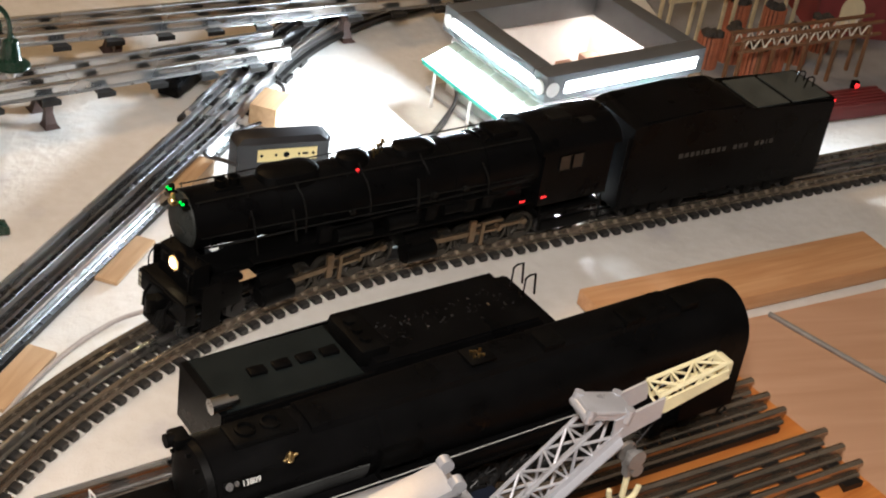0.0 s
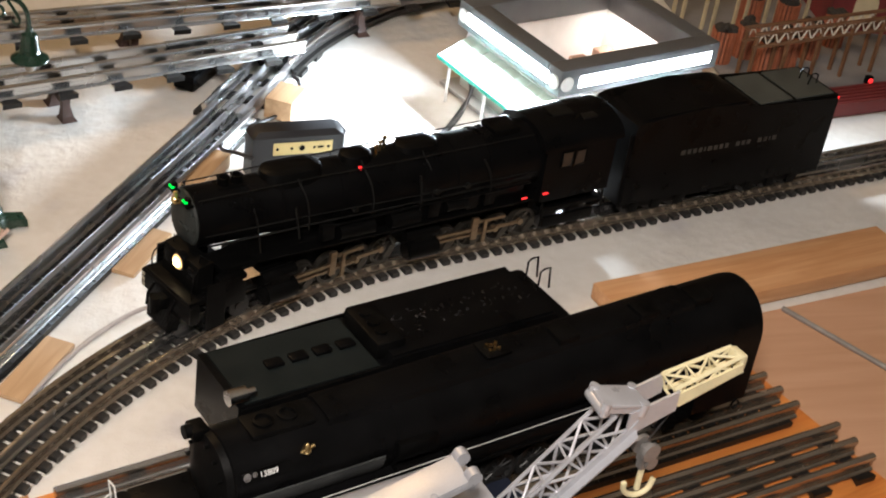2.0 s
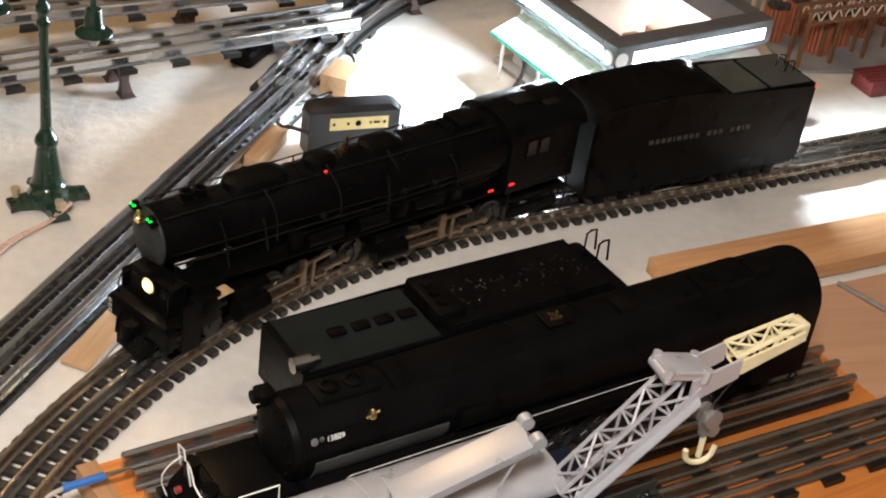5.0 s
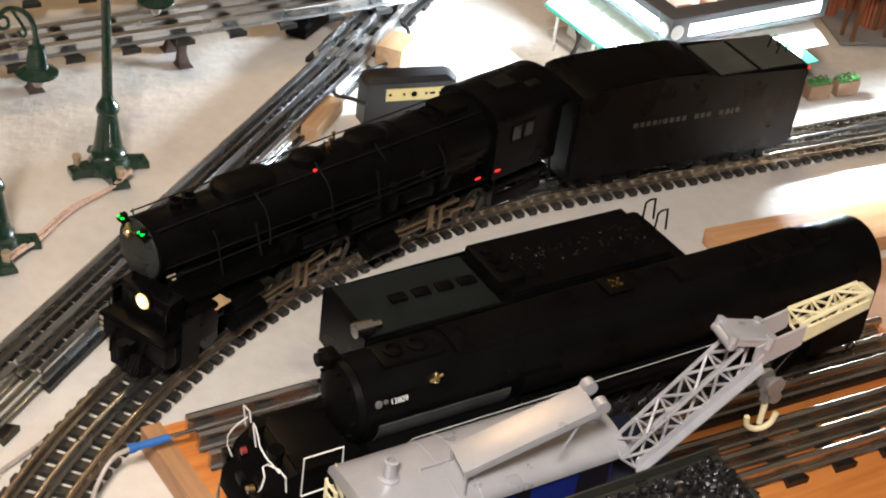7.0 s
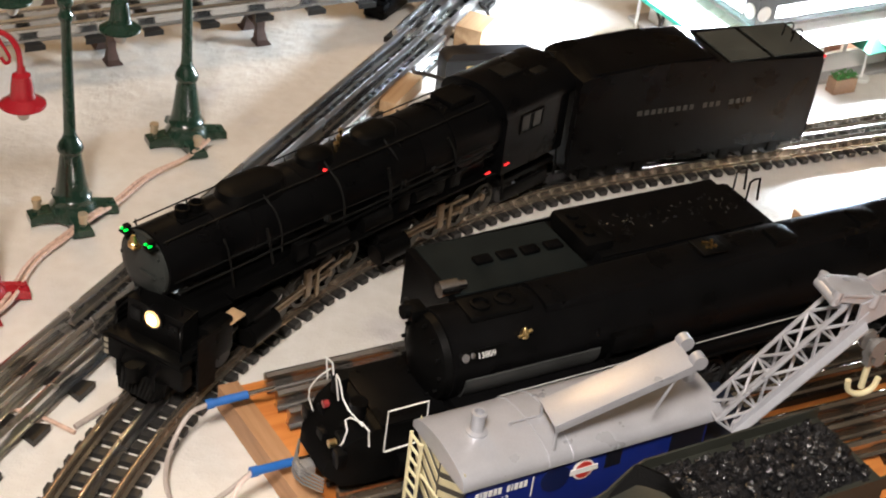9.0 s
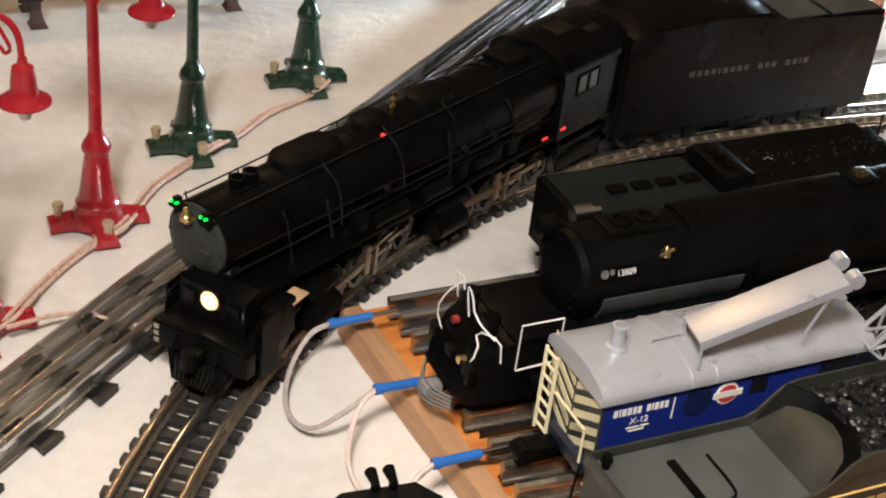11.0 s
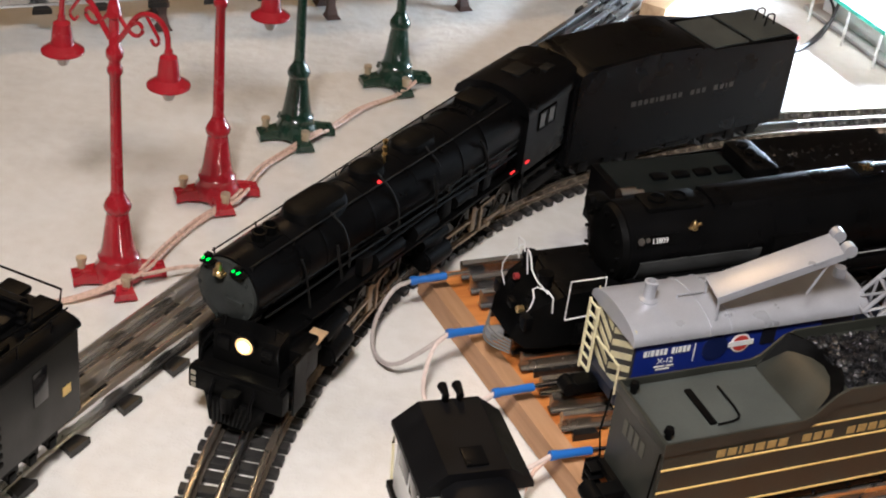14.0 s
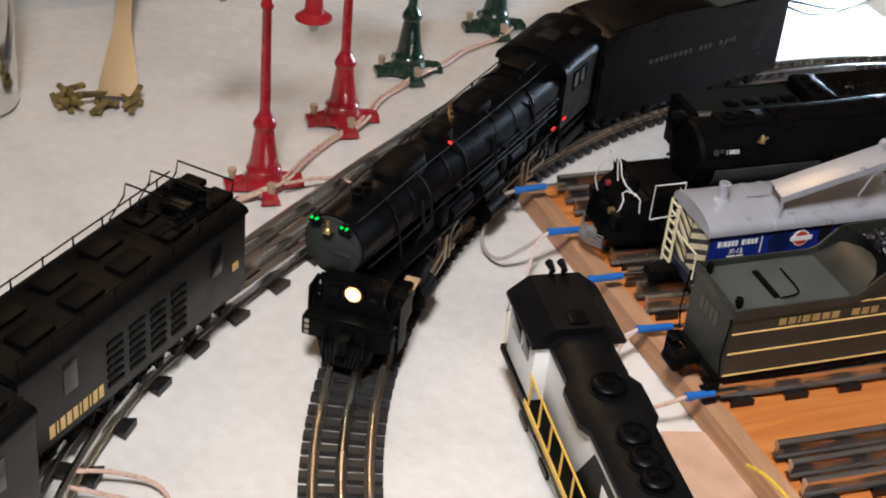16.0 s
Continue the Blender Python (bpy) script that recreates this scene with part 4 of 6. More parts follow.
def build_crane():
    t = thing("crane_car", parked(0, LANES[2]), "parked blue crane car with silver roof, striped end and lattice jib", "crane car")
    bm = bmesh.new()
    span(bm, (292, -28, 18), (442, 21, 58), bevel=1)
    part("cab_body", bm, BLUE, t)
    bm = bmesh.new()
    crown = Matrix.Translation((0, -0.0035, 0))
    sweep(bm, [arc_section(x, 27.5, 56, 58.5, 68, 12) for x in (288, 448)], crown)
    for x in (338, 352):
        sweep(bm, [arc_section(xx, 28, 56.5, 59, 68.6, 12) for xx in (x, x + 1)], crown)
    part("roof", bm, SILVER, t, "curved silver roof")
    bm = bmesh.new()
    lathe(bm, [(6, 65), (5.6, 69), (3.6, 70), (3.4, 79), (4.2, 79.6), (4.2, 81), (2.6, 81.2), (2.4, 76)], 18, Matrix.Translation((309 * MM, -4 * MM, 0)))
    part("smoke_vent", bm, SILVER, t, "round silver roof vent")
    bm = bmesh.new()
    tube(bm, [(327, -6, 66), (327, -6, 70), (345, -6, 70), (345, -6, 67)], 0.7, 6)
    part("roof_handle", bm, SILVER, t)
    bm = bmesh.new()
    cyl(bm, (440, -6, 64), (440, -6, 74), 4.5, 3.4, n=14)
    part("vent", bm, SILVER, t, "silver roof vent")
    # striped end
    bm = bmesh.new()
    span(bm, (290.5, -28, 18), (291.9, 21, 57))
    end = part("end_panel", bm, mat("black panel paint", (0.03, 0.03, 0.03), 0.5, 0, 0.1, 80), t, "dark end panel", 0)
    for k in range(5):
        for s in (-1, 1):
            bm = bmesh.new()
            z = 20 + k * 8.4
            sweep(bm, [[(290.0, s * 1 - 3.5, z - 6), (290.0, s * 24 - 3.5, z + 7), (290.0, s * 24 - 3.5, z + 11.4), (290.0, s * 1 - 3.5, z - 1.6)], [(290.4, s * 1 - 3.5, z - 6), (290.4, s * 24 - 3.5, z + 7), (290.4, s * 24 - 3.5, z + 11.4), (290.4, s * 1 - 3.5, z - 1.6)]])
            part("stripe", bm, CREAM, end, "cream stripe", 0)
    bm = bmesh.new()
    sweep(bm, [[(x, y * 0.9 - 3.5, 58 + (8 - abs(y) * 0.3)) for y in (-22, 0, 22)] + [(x, 18, 57), (x, -25, 57)] for x in (288.6, 290)])
    part("end_gable", bm, BLUE, t)
    bm = bmesh.new()
    for y in (5, 16):
        tube(bm, [(283, y, 10), (283, y, 60)], 1.1, 6)
    for k in range(7):
        tube(bm, [(283, 5, 14 + k * 7.4), (283, 16, 14 + k * 7.4)], 0.9, 6)
    tube(bm, [(284, -26, 20), (284, -26, 40), (284, 6, 40)], 0.8, 6)
    part("ladder", bm, CREAM, t, "cream plastic ladder")
    # side details on both flanks
    for s in (-1, 0.75):
        turn = 0 if s < 0 else 180
        bm = bmesh.new()
        span(bm, (418, s * 27, 30), (440, s * 28.6, 56), bevel=0.5)
        part("window", bm, mat("dark opening", (0.005, 0.006, 0.012), 0.5, 0, 0, 1), t, "dark window opening", 0)
        bm = bmesh.new()
        span(bm, (376, s * 27, 42), (386, s * 28.6, 54), bevel=0.5)
        part("window", bm, mat("dark opening", (0.005, 0.006, 0.012), 0.5, 0, 0, 1), t, "dark window opening", 0)
        bm = bmesh.new()
        cyl(bm, (345, s * 27, 45), (345, s * 28.8, 45), 8.5, n=24)
        part("round_door", bm, mat("deep navy", (0.006, 0.012, 0.06), 0.4, 0, 0.1, 80), t, "round navy hatch")
        bm = bmesh.new()
        cyl(bm, (362, s * 28, 46), (362, s * 28.9, 46), 6.5, n=24)
        em = part("emblem", bm, WHITE, t, "round white and red emblem")
        bm = bmesh.new()
        cyl(bm, (362, s * 28.8, 46), (362, s * 29.2, 46), 5.4, n=24)
        part("emblem_field", bm, mat("emblem red", (0.5, 0.04, 0.03), 0.5, 0, 0.1, 90), em, "red field")
        bm = bmesh.new()
        span(bm, (353.5, s * 29.0, 44.4), (370.5, s * 29.5, 48))
        part("emblem_bar", bm, WHITE, em, "white bar", 0)
        m0 = pose((297 if s < 0 else 333) * MM, s * 0.0287, 0.046, 90, 0, turn)
        bars("lettering", [2.2, 0.9, 2.4, 2.2, 1.9, 2.0, -1.6, 2.0, 0.9, 2.2, 2.0, 2.0], 4.2, 0.75, WHITE, t, m0, "white lettering")
        text_part("car_number", "X-12", 5.2, WHITE, t, m0 @ pose(0.010, -0.0062, 0), "white car number")
        bars("fine_print", [7, 5], 1.0, 1.0, WHITE, t, m0 @ pose(0.0085, -0.0088, 0), "fine white print")
        bars("fine_print", [9], 1.0, 1.0, WHITE, t, m0 @ pose(0.010, -0.0108, 0), "fine white print")
        bars("stripe_mark", [0.8], 13, 1, WHITE, t, m0 @ pose(0.0335, -0.008, 0), "white upright line")
    # counterweight flap
    bm = bmesh.new()
    flap = pose(0.342, -0.016, 0.079, 0, -22, -10)
    span(bm, (0, -11, -1), (78, 11, 1), flap, 0.6)
    span(bm, (0, -11, -4), (78, -9.5, -1), flap)
    for y in (-8, 8):
        cyl(bm, (78, y, -1), (83, y, -1), 3, n=12, m=flap)
        cyl(bm, (81, y - 3, 0), (81, y + 3, 0), 4.2, n=14, m=flap)
    tube(bm, [(342, -27, 64), (342, -26, 79), (346, -5, 79.5), (347, -5, 64)], 0.9, 6)
    for y in (-9, 9):
        tube(bm, [(70, y, -2), (52, y, -20)], 0.8, 6, flap)
    part("jib_support", bm, SILVER, t, "flat silver support panel raised over the roof")
    # jib in two bends
    p0, p1, p2 = Vector((446, -30, 58)), Vector((500, -47, 131)), Vector((565, -60, 157))

    def lattice(a, b, wa, wb, ha, hb, bays):
        """Corner chords and crossed braces between two points."""
        d = (b - a).normalized()
        side = d.cross(Vector((0, 0, 1))).normalized()
        up = side.cross(d)
        cs = []
        for k in range(bays + 1):
            f = k / bays
            c, w, h = a.lerp(b, f), wa + (wb - wa) * f, ha + (hb - ha) * f
            cs.append([c + side * w * sx + up * h * sz for sx, sz in ((-1, -1), (1, -1), (1, 1), (-1, 1))])
        rods = [("chord", cs[0][k], cs[-1][k], 1.3) for k in range(4)]
        for k in range(bays):
            for f, g in ((0, 1), (1, 2), (2, 3), (3, 0)):
                rods.append(("brace", cs[k][f], cs[k + 1][g], 0.9) if k % 2 else ("brace", cs[k][g], cs[k + 1][f], 0.9))
                rods.append(("brace", cs[k][f], cs[k][g], 0.8))
        return cs, rods

    def hang(rods, paint, parent):
        for name, a, b, r in rods:
            bm = bmesh.new()
            tube(bm, [a, b], r, 6)
            part(name, bm, paint, parent)

    bm = bmesh.new()
    cs, main_rods = lattice(p0, p1, 8, 8, 6, 8, 5)
    d = (p1 - p0).normalized()
    side = d.cross(Vector((0, 0, 1))).normalized()
    q = [cs[0][1], cs[-1][1]]
    sweep(bm, [[q[0] + side * 1.8, q[0] - side * 0.3, q[0] - side * 0.3 + Vector((0, 0, 5)), q[0] + side * 1.8 + Vector((0, 0, 5))], [q[1] + side * 1.8, q[1] - side * 0.3, q[1] - side * 0.3 + Vector((0, 0, 6)), q[1] + side * 1.8 + Vector((0, 0, 6))]])
    fl = side * 1.6
    sweep(bm, [[q[0] + fl + Vector((0, 0, -1)), q[0] + fl * 3.6 + Vector((0, 0, -3)), q[0] + fl * 3.6 + Vector((0, 0, -1.6)), q[0] + fl + Vector((0, 0, 0.4))], [q[1] + fl + Vector((0, 0, -1)), q[1] + fl * 3.6 + Vector((0, 0, -3)), q[1] + fl * 3.6 + Vector((0, 0, -1.6)), q[1] + fl + Vector((0, 0, 0.4))]])
    d2 = (p2 - p1).normalized()
    s2 = d2.cross(Vector((0, 0, 1))).normalized()
    mid = p1.lerp(p2, 0.42)
    for k in (-1, 1):
        o = s2 * 8 * k
        sweep(bm, [[p1 + o + Vector((0, 0, -10)), p1 + o + s2 * 1.5 + Vector((0, 0, -10)), p1 + o + s2 * 1.5 + Vector((0, 0, 6)), p1 + o + Vector((0, 0, 6))], [mid + o + Vector((0, 0, -7)), mid + o + s2 * 1.5 + Vector((0, 0, -7)), mid + o + s2 * 1.5 + Vector((0, 0, 6)), mid + o + Vector((0, 0, 6))]])
    m = Matrix.Translation((p1 + Vector((-4, 0, 12))) * MM) @ Matrix.Rotation(math.atan2(d2.y, d2.x), 4, "Z") @ Matrix.Rotation(radians(10), 4, "Y")
    span(bm, (-14, -9, -1.4), (14, 9, 1.4), m, 1.2)
    span(bm, (-14, -8, -5), (14, -6.5, -1.4), m)
    for x in (-12, 12):
        for y in (-7.5, 7.5):
            cyl(bm, (x, y, -6), (x, y, 2.2), 2.8, n=14, m=m)
        cyl(bm, (x, -9, -4), (x, 9, -4), 3.4, n=16, m=m)
    hang(main_rods, SILVER, part("jib", bm, SILVER, t, "silver lattice jib with sheave plate"))
    bm = bmesh.new()
    tip_rods = lattice(mid, p2, 7, 5, 6, 5, 3)[1]
    box(bm, p2, (5, 11, 10), bevel=1.5)
    low = s2 * 7 + Vector((0, 0, -6))
    sweep(bm, [[mid + low, mid + low + s2 * 1.4, mid + low + s2 * 1.4 + Vector((0, 0, 9)), mid + low + Vector((0, 0, 9))], [p2 + low * 0.8, p2 + low * 0.8 + s2 * 1.4, p2 + low * 0.8 + s2 * 1.4 + Vector((0, 0, 6)), p2 + low * 0.8 + Vector((0, 0, 6))]])
    hang(tip_rods, CREAM, part("jib_tip", bm, CREAM, t, "cream lattice jib tip"))
    bm = bmesh.new()
    hook = Vector((517, -56, 109))
    tube(bm, [p2.lerp(mid, 0.5), hook + Vector((0, 0, 4))], 0.4, 5)
    part("hoist_line", bm, CABLE_BLACK, t)
    bm = bmesh.new()
    for y in (-3, 3):
        cyl(bm, hook + Vector((0, y, -2)), hook + Vector((0, y * 1.8, -2)), 6, n=18)
        cyl(bm, hook + Vector((3, y, -11)), hook + Vector((3, y * 1.6, -11)), 4, n=14)
    box(bm, hook + Vector((1, 0, -8)), (7, 5, 16), bevel=1)
    part("pulley_block", bm, mat("grey metal", (0.32, 0.31, 0.3), 0.4, 0.5, 0.1, 90), t, "grey metal pulley block")
    bm = bmesh.new()
    tube(bm, [hook + Vector(v) for v in ((1, 0, -15), (1, 0, -32))], 1.8, 8)
    tube(bm, [hook + Vector(v) for v in ((-8, 2, -26), (-7, 2, -33), (0, 0, -37), (8, -2, -34), (10, -2, -26))], 1.7, 8, smooth=2)
    part("hook", bm, CREAM, t, "cream double hook")
    bm = bmesh.new()
    span(bm, (286, -25, 10), (500, 25, 18), bevel=1)
    span(bm, (440, -30, 18), (500, 30, 22), bevel=1)
    part("flat_frame", bm, mat("dark blue-black frame", (0.012, 0.016, 0.03), 0.5, 0, 0.1, 60), t)
    bm = bmesh.new()
    span(bm, (268, -6, 6), (286, 6, 14), bevel=2)
    cyl(bm, (268, -5, 10), (268, 5, 10), 5, n=12)
    part("coupler", bm, BLACK_MATT, t)
    truck(t, 318, 8, 3, 20)
    truck(t, 462, 8, 3, 20)


def build_grey_tender():
    t = thing("tender", parked(0, -6), "parked olive-grey tender with gold stripes, gold lettering and coal", "tender")
    bm = bmesh.new()
    prism(bm, [(262, 7), (262, 56), (350, 56), (364, 68), (374, 71), (484, 71), (484, 7)], -27.5, 27.5)
    es = [e for e in bm.edges if abs(e.verts[0].co.y - e.verts[1].co.y) < 1e-6 and e.calc_length() > 0.008]
    bmesh.ops.bevel(bm, geom=es, offset=1.2 * MM, segments=3, affect="EDGES")
    part("body", bm, GREY_TENDER, t)
    bm = bmesh.new()
    span(bm, (266, -25.5, 56), (348, 25.5, 56.8))
    part("deck", bm, GREY_DECK, t, "paler grey flat deck", 0)
    bm = bmesh.new()
    span(bm, (261.6, -28, 54), (264, 28, 60.5), bevel=0.6)
    part("end_board", bm, GREY_TENDER, t)
    bm = bmesh.new()
    sweep(bm, [[(x + 12 * (1 - (y / 27) ** 2), y, z) for y in (-27, -18, -9, 0, 9, 18, 27)] + [(x + 1.6 + 12 * (1 - (y / 27) ** 2), y, z) for y in (27, 18, 9, 0, -9, -18, -27)] for x, z in ((350, 56), (366, 76))])
    part("bulkhead", bm, BLACK_MATT, t, "dark curved bunker bulkhead")
    for s in (-1, 1):
        bm = bmesh.new()
        prism(bm, [(262, 52), (262, 60.5), (346, 60.5), (352, 63), (364, 74), (372, 77), (484, 77), (484, 68), (366, 66), (350, 54)], s * 27.7 - 1.0, s * 27.7 + 0.3)
        part("side_board", bm, GREY_TENDER, t)
        for z in (54.6, 41.5, 26, 9):
            bm = bmesh.new()
            span(bm, (262.6, s * 27.5, z), (484, s * 28.2, z + 0.9))
            part("stripe", bm, GOLD, t, "thin gold stripe", 0)
        m0 = pose((295 if s < 0 else 470) * MM, s * 0.0281, 0.0448, 90, 0, 0 if s < 0 else 180)
        bars("lettering", [5.2, 5.2, 1.6, 5.2, 5.6, 5.4, 5.6, -6, 5.6, 5.2, 5.2, -6, 5.2, 5.6, 5.2, 4.8, 5.2, -6, 7.4, 4.6, 4.6, 4.8, 4.6, 5.0, 5.2], 5.2, 1.7, GOLD_DIM, t, m0, "line of gold lettering")
        bm = bmesh.new()
        for x in range(276, 480, 23):
            cyl(bm, (x, s * 27, 4.5), (x, s * 29, 4.5), 1.4, n=8)
        part("rivet_row", bm, BLACK_MATT, t)
    bars("end_number", [4.4, 4.4, 4.4, 4.4], 10, 2.0, mat("dull number paint", (0.10, 0.095, 0.075), 0.5, 0, 0.1, 90), t, pose(0.2617, 0.013, 0.036, 90, 0, -90), "dull end number")
    coal_heap(t, 376, 478, 25, 70, 8, 5, 5.0)
    bm = bmesh.new()
    span(bm, (296, -16, 56.8), (300, 14, 58.6), bevel=0.5)
    tube(bm, [(300, -17, 57.5), (312, -17, 58.5), (316, -12, 58.5), (316, 12, 58.5)], 0.7, 6, smooth=1)
    part("hatch_hinge", bm, BLACK_MATT, t)
    for y in (-20, 20):
        bm = bmesh.new()
        cyl(bm, (268, y, 56), (268, y, 61), 2.0, n=12)
        cyl(bm, (268, y, 61), (268, y, 64), 3.0, 2.2, n=12)
        part("filler_cap", bm, BLACK_MATT, t)
    bm = bmesh.new()
    span(bm, (258, -27, 2), (486, 27, 7), bevel=1)
    span(bm, (244, -5, 2), (260, 5, 10), bevel=2)
    cyl(bm, (242, -7, 6), (242, 7, 6), 5.5, n=12)
    for s in (-1, 1):
        for z in (-9, -3, 3):
            span(bm, (252, s * 20, z), (261, s * 29, z + 1.4), bevel=0.4)
        span(bm, (252, s * 28.4, -9), (261, s * 29.4, 6))
        tube(bm, [(260, s * 28, 8), (257.5, s * 28.5, 26), (260, s * 28, 54)], 0.7, 6)
    part("frame", bm, BLACK_MATT, t)
    truck(t, 300, 8, 3, 20)
    truck(t, 440, 8, 3, 20)


build_black_tender()
build_black_locomotive()
build_crane()
build_grey_tender()


# ---------------------------------------------------------------- lamp posts
def build_lamp_post(paint, label, name="street_lamp"):
    t = thing(name, Matrix(), label, "street lamp", "double-arm lamp posts")
    for k in range(4):
        bm = bmesh.new()
        m = Matrix.Rotation(radians(45 + 90 * k), 4, "Z")
        sweep(bm, [[(8, -9, 0), (8, 9, 0), (8, 7, 9), (8, -7, 9)], [(24, -6, 0), (24, 6, 0), (24, 5, 7), (24, -5, 7)], [(31, -8, 0), (31, 8, 0), (31, 6.5, 5), (31, -6.5, 5)]], m)
        cyl(bm, (27, 0, 5), (27, 0, 7.5), 2.2, n=10, m=m)
        part("foot", bm, paint, t)
    bm = bmesh.new()
    lathe(bm, [(17, 2), (16.6, 8), (14.6, 11), (13.6, 14), (13.8, 17), (12.2, 19), (11.4, 23), (10.6, 27), (7.2, 51), (8.8, 53), (9.2, 55.5), (7.8, 59), (5.6, 62.5), (4.4, 66), (3.9, 70)], 24)
    part("base", bm, paint, t)
    bm = bmesh.new()
    lathe(bm, [(4.2, 66), (3.7, 120), (3.6, 150), (5, 152), (5, 155), (3.7, 157), (3.7, 160), (5.4, 163), (5.4, 167), (3.4, 170), (3.2, 188), (5, 190), (4, 196), (1.2, 205), (0.4, 207)], 18)
    part("pole", bm, paint, t)
    for s in (-1, 1):
        bm = bmesh.new()
        tube(bm, [(s * 3, 0, 168), (s * 10, 0, 178), (s * 18, 0, 190), (s * 30, 0, 193), (s * 39, 0, 186), (s * 40, 0, 170)], 1.8, 8, smooth=2)
        tube(bm, [(s * 3, 0, 186), (s * 9, 0, 178), (s * 16, 0, 174), (s * 22, 0, 179), (s * 19, 0, 185), (s * 14, 0, 182)], 1.3, 6, smooth=2)
        tube(bm, [(s * 24, 0, 190), (s * 30, 0, 182), (s * 34, 0, 176), (s * 30, 0, 172), (s * 27, 0, 176)], 1.1, 6, smooth=2)
        arm = part("arm", bm, paint, t)
        arm.matrix_local = Matrix.Translation((0, 0, 0.006))
        bm = bmesh.new()
        lathe(bm, [(2.4, 173), (2.6, 170), (5.4, 168), (6.4, 162), (6.8, 157), (7.6, 154), (10.6, 151.8), (13.4, 149.8), (13.6, 148.8), (10, 149.4), (5, 152), (4, 158)], 22, Matrix.Translation((s * 40 * MM, 0, 0)))
        part("shade", bm, paint, arm)
        bm = bmesh.new()
        lathe(bm, [(3, 152), (4.6, 147), (4.4, 143), (2.8, 139.5), (0.6, 138.4)], 14, Matrix.Translation((s * 40 * MM, 0, 0)))
        part("bulb", bm, BULB, arm, "unlit clear bulb")
    for x, y in ((-20, -14), (18, -16)):
        bm = bmesh.new()
        cyl(bm, (x, y, 4), (x, y, 13), 2.8, n=10)
        cyl(bm, (x, y, 12), (x, y, 15), 3.6, n=8)
        part("terminal_nut", bm, mat("tan brass nut", (0.5, 0.4, 0.27), 0.4, 0.4, 0.1, 90), t, "brass terminal nut")
    return t


green_post = build_lamp_post(GREEN_LAMP, "dark green double-arm street lamp on the white felt")
green_post.matrix_world = pose(0.1288, 0.6409, 0.001, rz=-28)
copy_thing(green_post, pose(0.0481, 0.5311, 0.001, rz=-28))
copy_thing(green_post, pose(-0.345, 0.455, 0.001, rz=-10))
red_post = build_lamp_post(RED_LAMP, "glossy red double-arm street lamp on the white felt")
red_post.matrix_world = pose(-0.0052, 0.427, 0.001, rz=-28)
copy_thing(red_post, pose(-0.0597, 0.3111, 0.001, rz=-28))


def wire(name, pts, r, material, label, category="cable", smooth=3):
    bm = bmesh.new()
    tube(bm, pts, r, 8, smooth=smooth)
    return tagged(part(name, bm, material), label, category)


for dx in (-2.2, 2.2):
    wire("lamp_cable", [(144 + dx, 622, 12), (132, 610, 3), (100 + dx, 585, 2), (78 + dx, 545, 2), (62 + dx, 516, 10), (44 + dx, 500, 2), (22 + dx, 468, 2), (14 + dx, 412, 9), (-10 + dx, 396, 2), (-34 + dx, 348, 2), (-42 + dx, 300, 12), (-78 + dx, 280, 3), (-104 + dx, 270, 2), (-150 + dx, 235, 2)], 1.5, CABLE, "clear copper cable strung between the lamp posts")
wire("feeder_cable", [(-42, 297, 12), (-10, 318, 10), (16, 320, 2), (40, 310, 2), (60, 295, 1.5)], 1.4, CABLE, "clear copper cable from a lamp post under the track")
wire("feeder_cable", [(252, 533, 2), (232, 524, 2), (206, 500, 2), (186, 476, 2), (162, 440, 2), (140, 395, 2), (90, 330, 1.5), (60, 300, 1.5)], 1.7, CABLE_GREY, "grey two-core cable lying beside the curved track")
wire("feeder_cable", [(-130, -47, 14), (-112, -40, 10), (-84, -40, 4), (-72, -56, 2), (-80, -90, 2)], 1.5, CABLE, "clear copper cable clipped to the straight track")
wire("feeder_cable", [(-134, -58, 12), (-112, -56, 6), (-92, -56, 2), (-82, -80, 2)], 1.5, CABLE, "clear copper cable clipped to the straight track")

# ---------------------------------------------------------------- blue crimped leads along the yard's edge
SLEEVES = [((136, 284, 30), (159, 290, 32)), ((158, 222.5, 33), (182, 231.5, 32)), ((184, 167, 31), (208, 175.5, 31)), ((214, 116, 28), (238, 125, 26)), ((238, 45, 29), (256, 51, 29))]
for a, b in SLEEVES:
    d = (Vector(b) - Vector(a)).normalized()
    t = thing("crimp_connector", Matrix(), "blue insulated crimp connector pushed on a yard rail", "connector", "blue crimp connectors")
    bm = bmesh.new()
    cyl(bm, a, b, 2.6, n=12)
    cyl(bm, Vector(a) - d * 1, Vector(a) + d * 3, 3.1, n=12)
    part("sleeve", bm, BLUE_SLEEVE, t)
    bm = bmesh.new()
    cyl(bm, b, Vector(b) + d * 16, 1.7, 1.4, n=10)
    part("pin", bm, CHROME, t, "bright metal pin")
wire("yard_lead", [(136, 284, 30), (124, 281, 26), (112, 262, 10), (112, 236, 4), (124, 216, 8), (142, 214, 24), (158, 222.5, 33)], 1.5, CABLE_GREY, "grey lead looped between two crimp connectors")
wire("yard_lead", [(158, 222.5, 33), (148, 214, 28), (142, 196, 8), (150, 172, 4), (166, 160, 16), (184, 167, 31)], 1.4, mat("pink clear lead", (0.68, 0.56, 0.5), 0.35, 0, 0.1, 200), "pale clear lead looped between two crimp connectors")
wire("yard_lead", [(184, 167, 31), (172, 160, 26), (168, 138, 6), (182, 110, 10), (200, 108, 24), (214, 116, 28)], 1.4, mat("pink clear lead", (0.68, 0.56, 0.5), 0.35, 0, 0.1, 200), "pale clear lead looped between two crimp connectors")
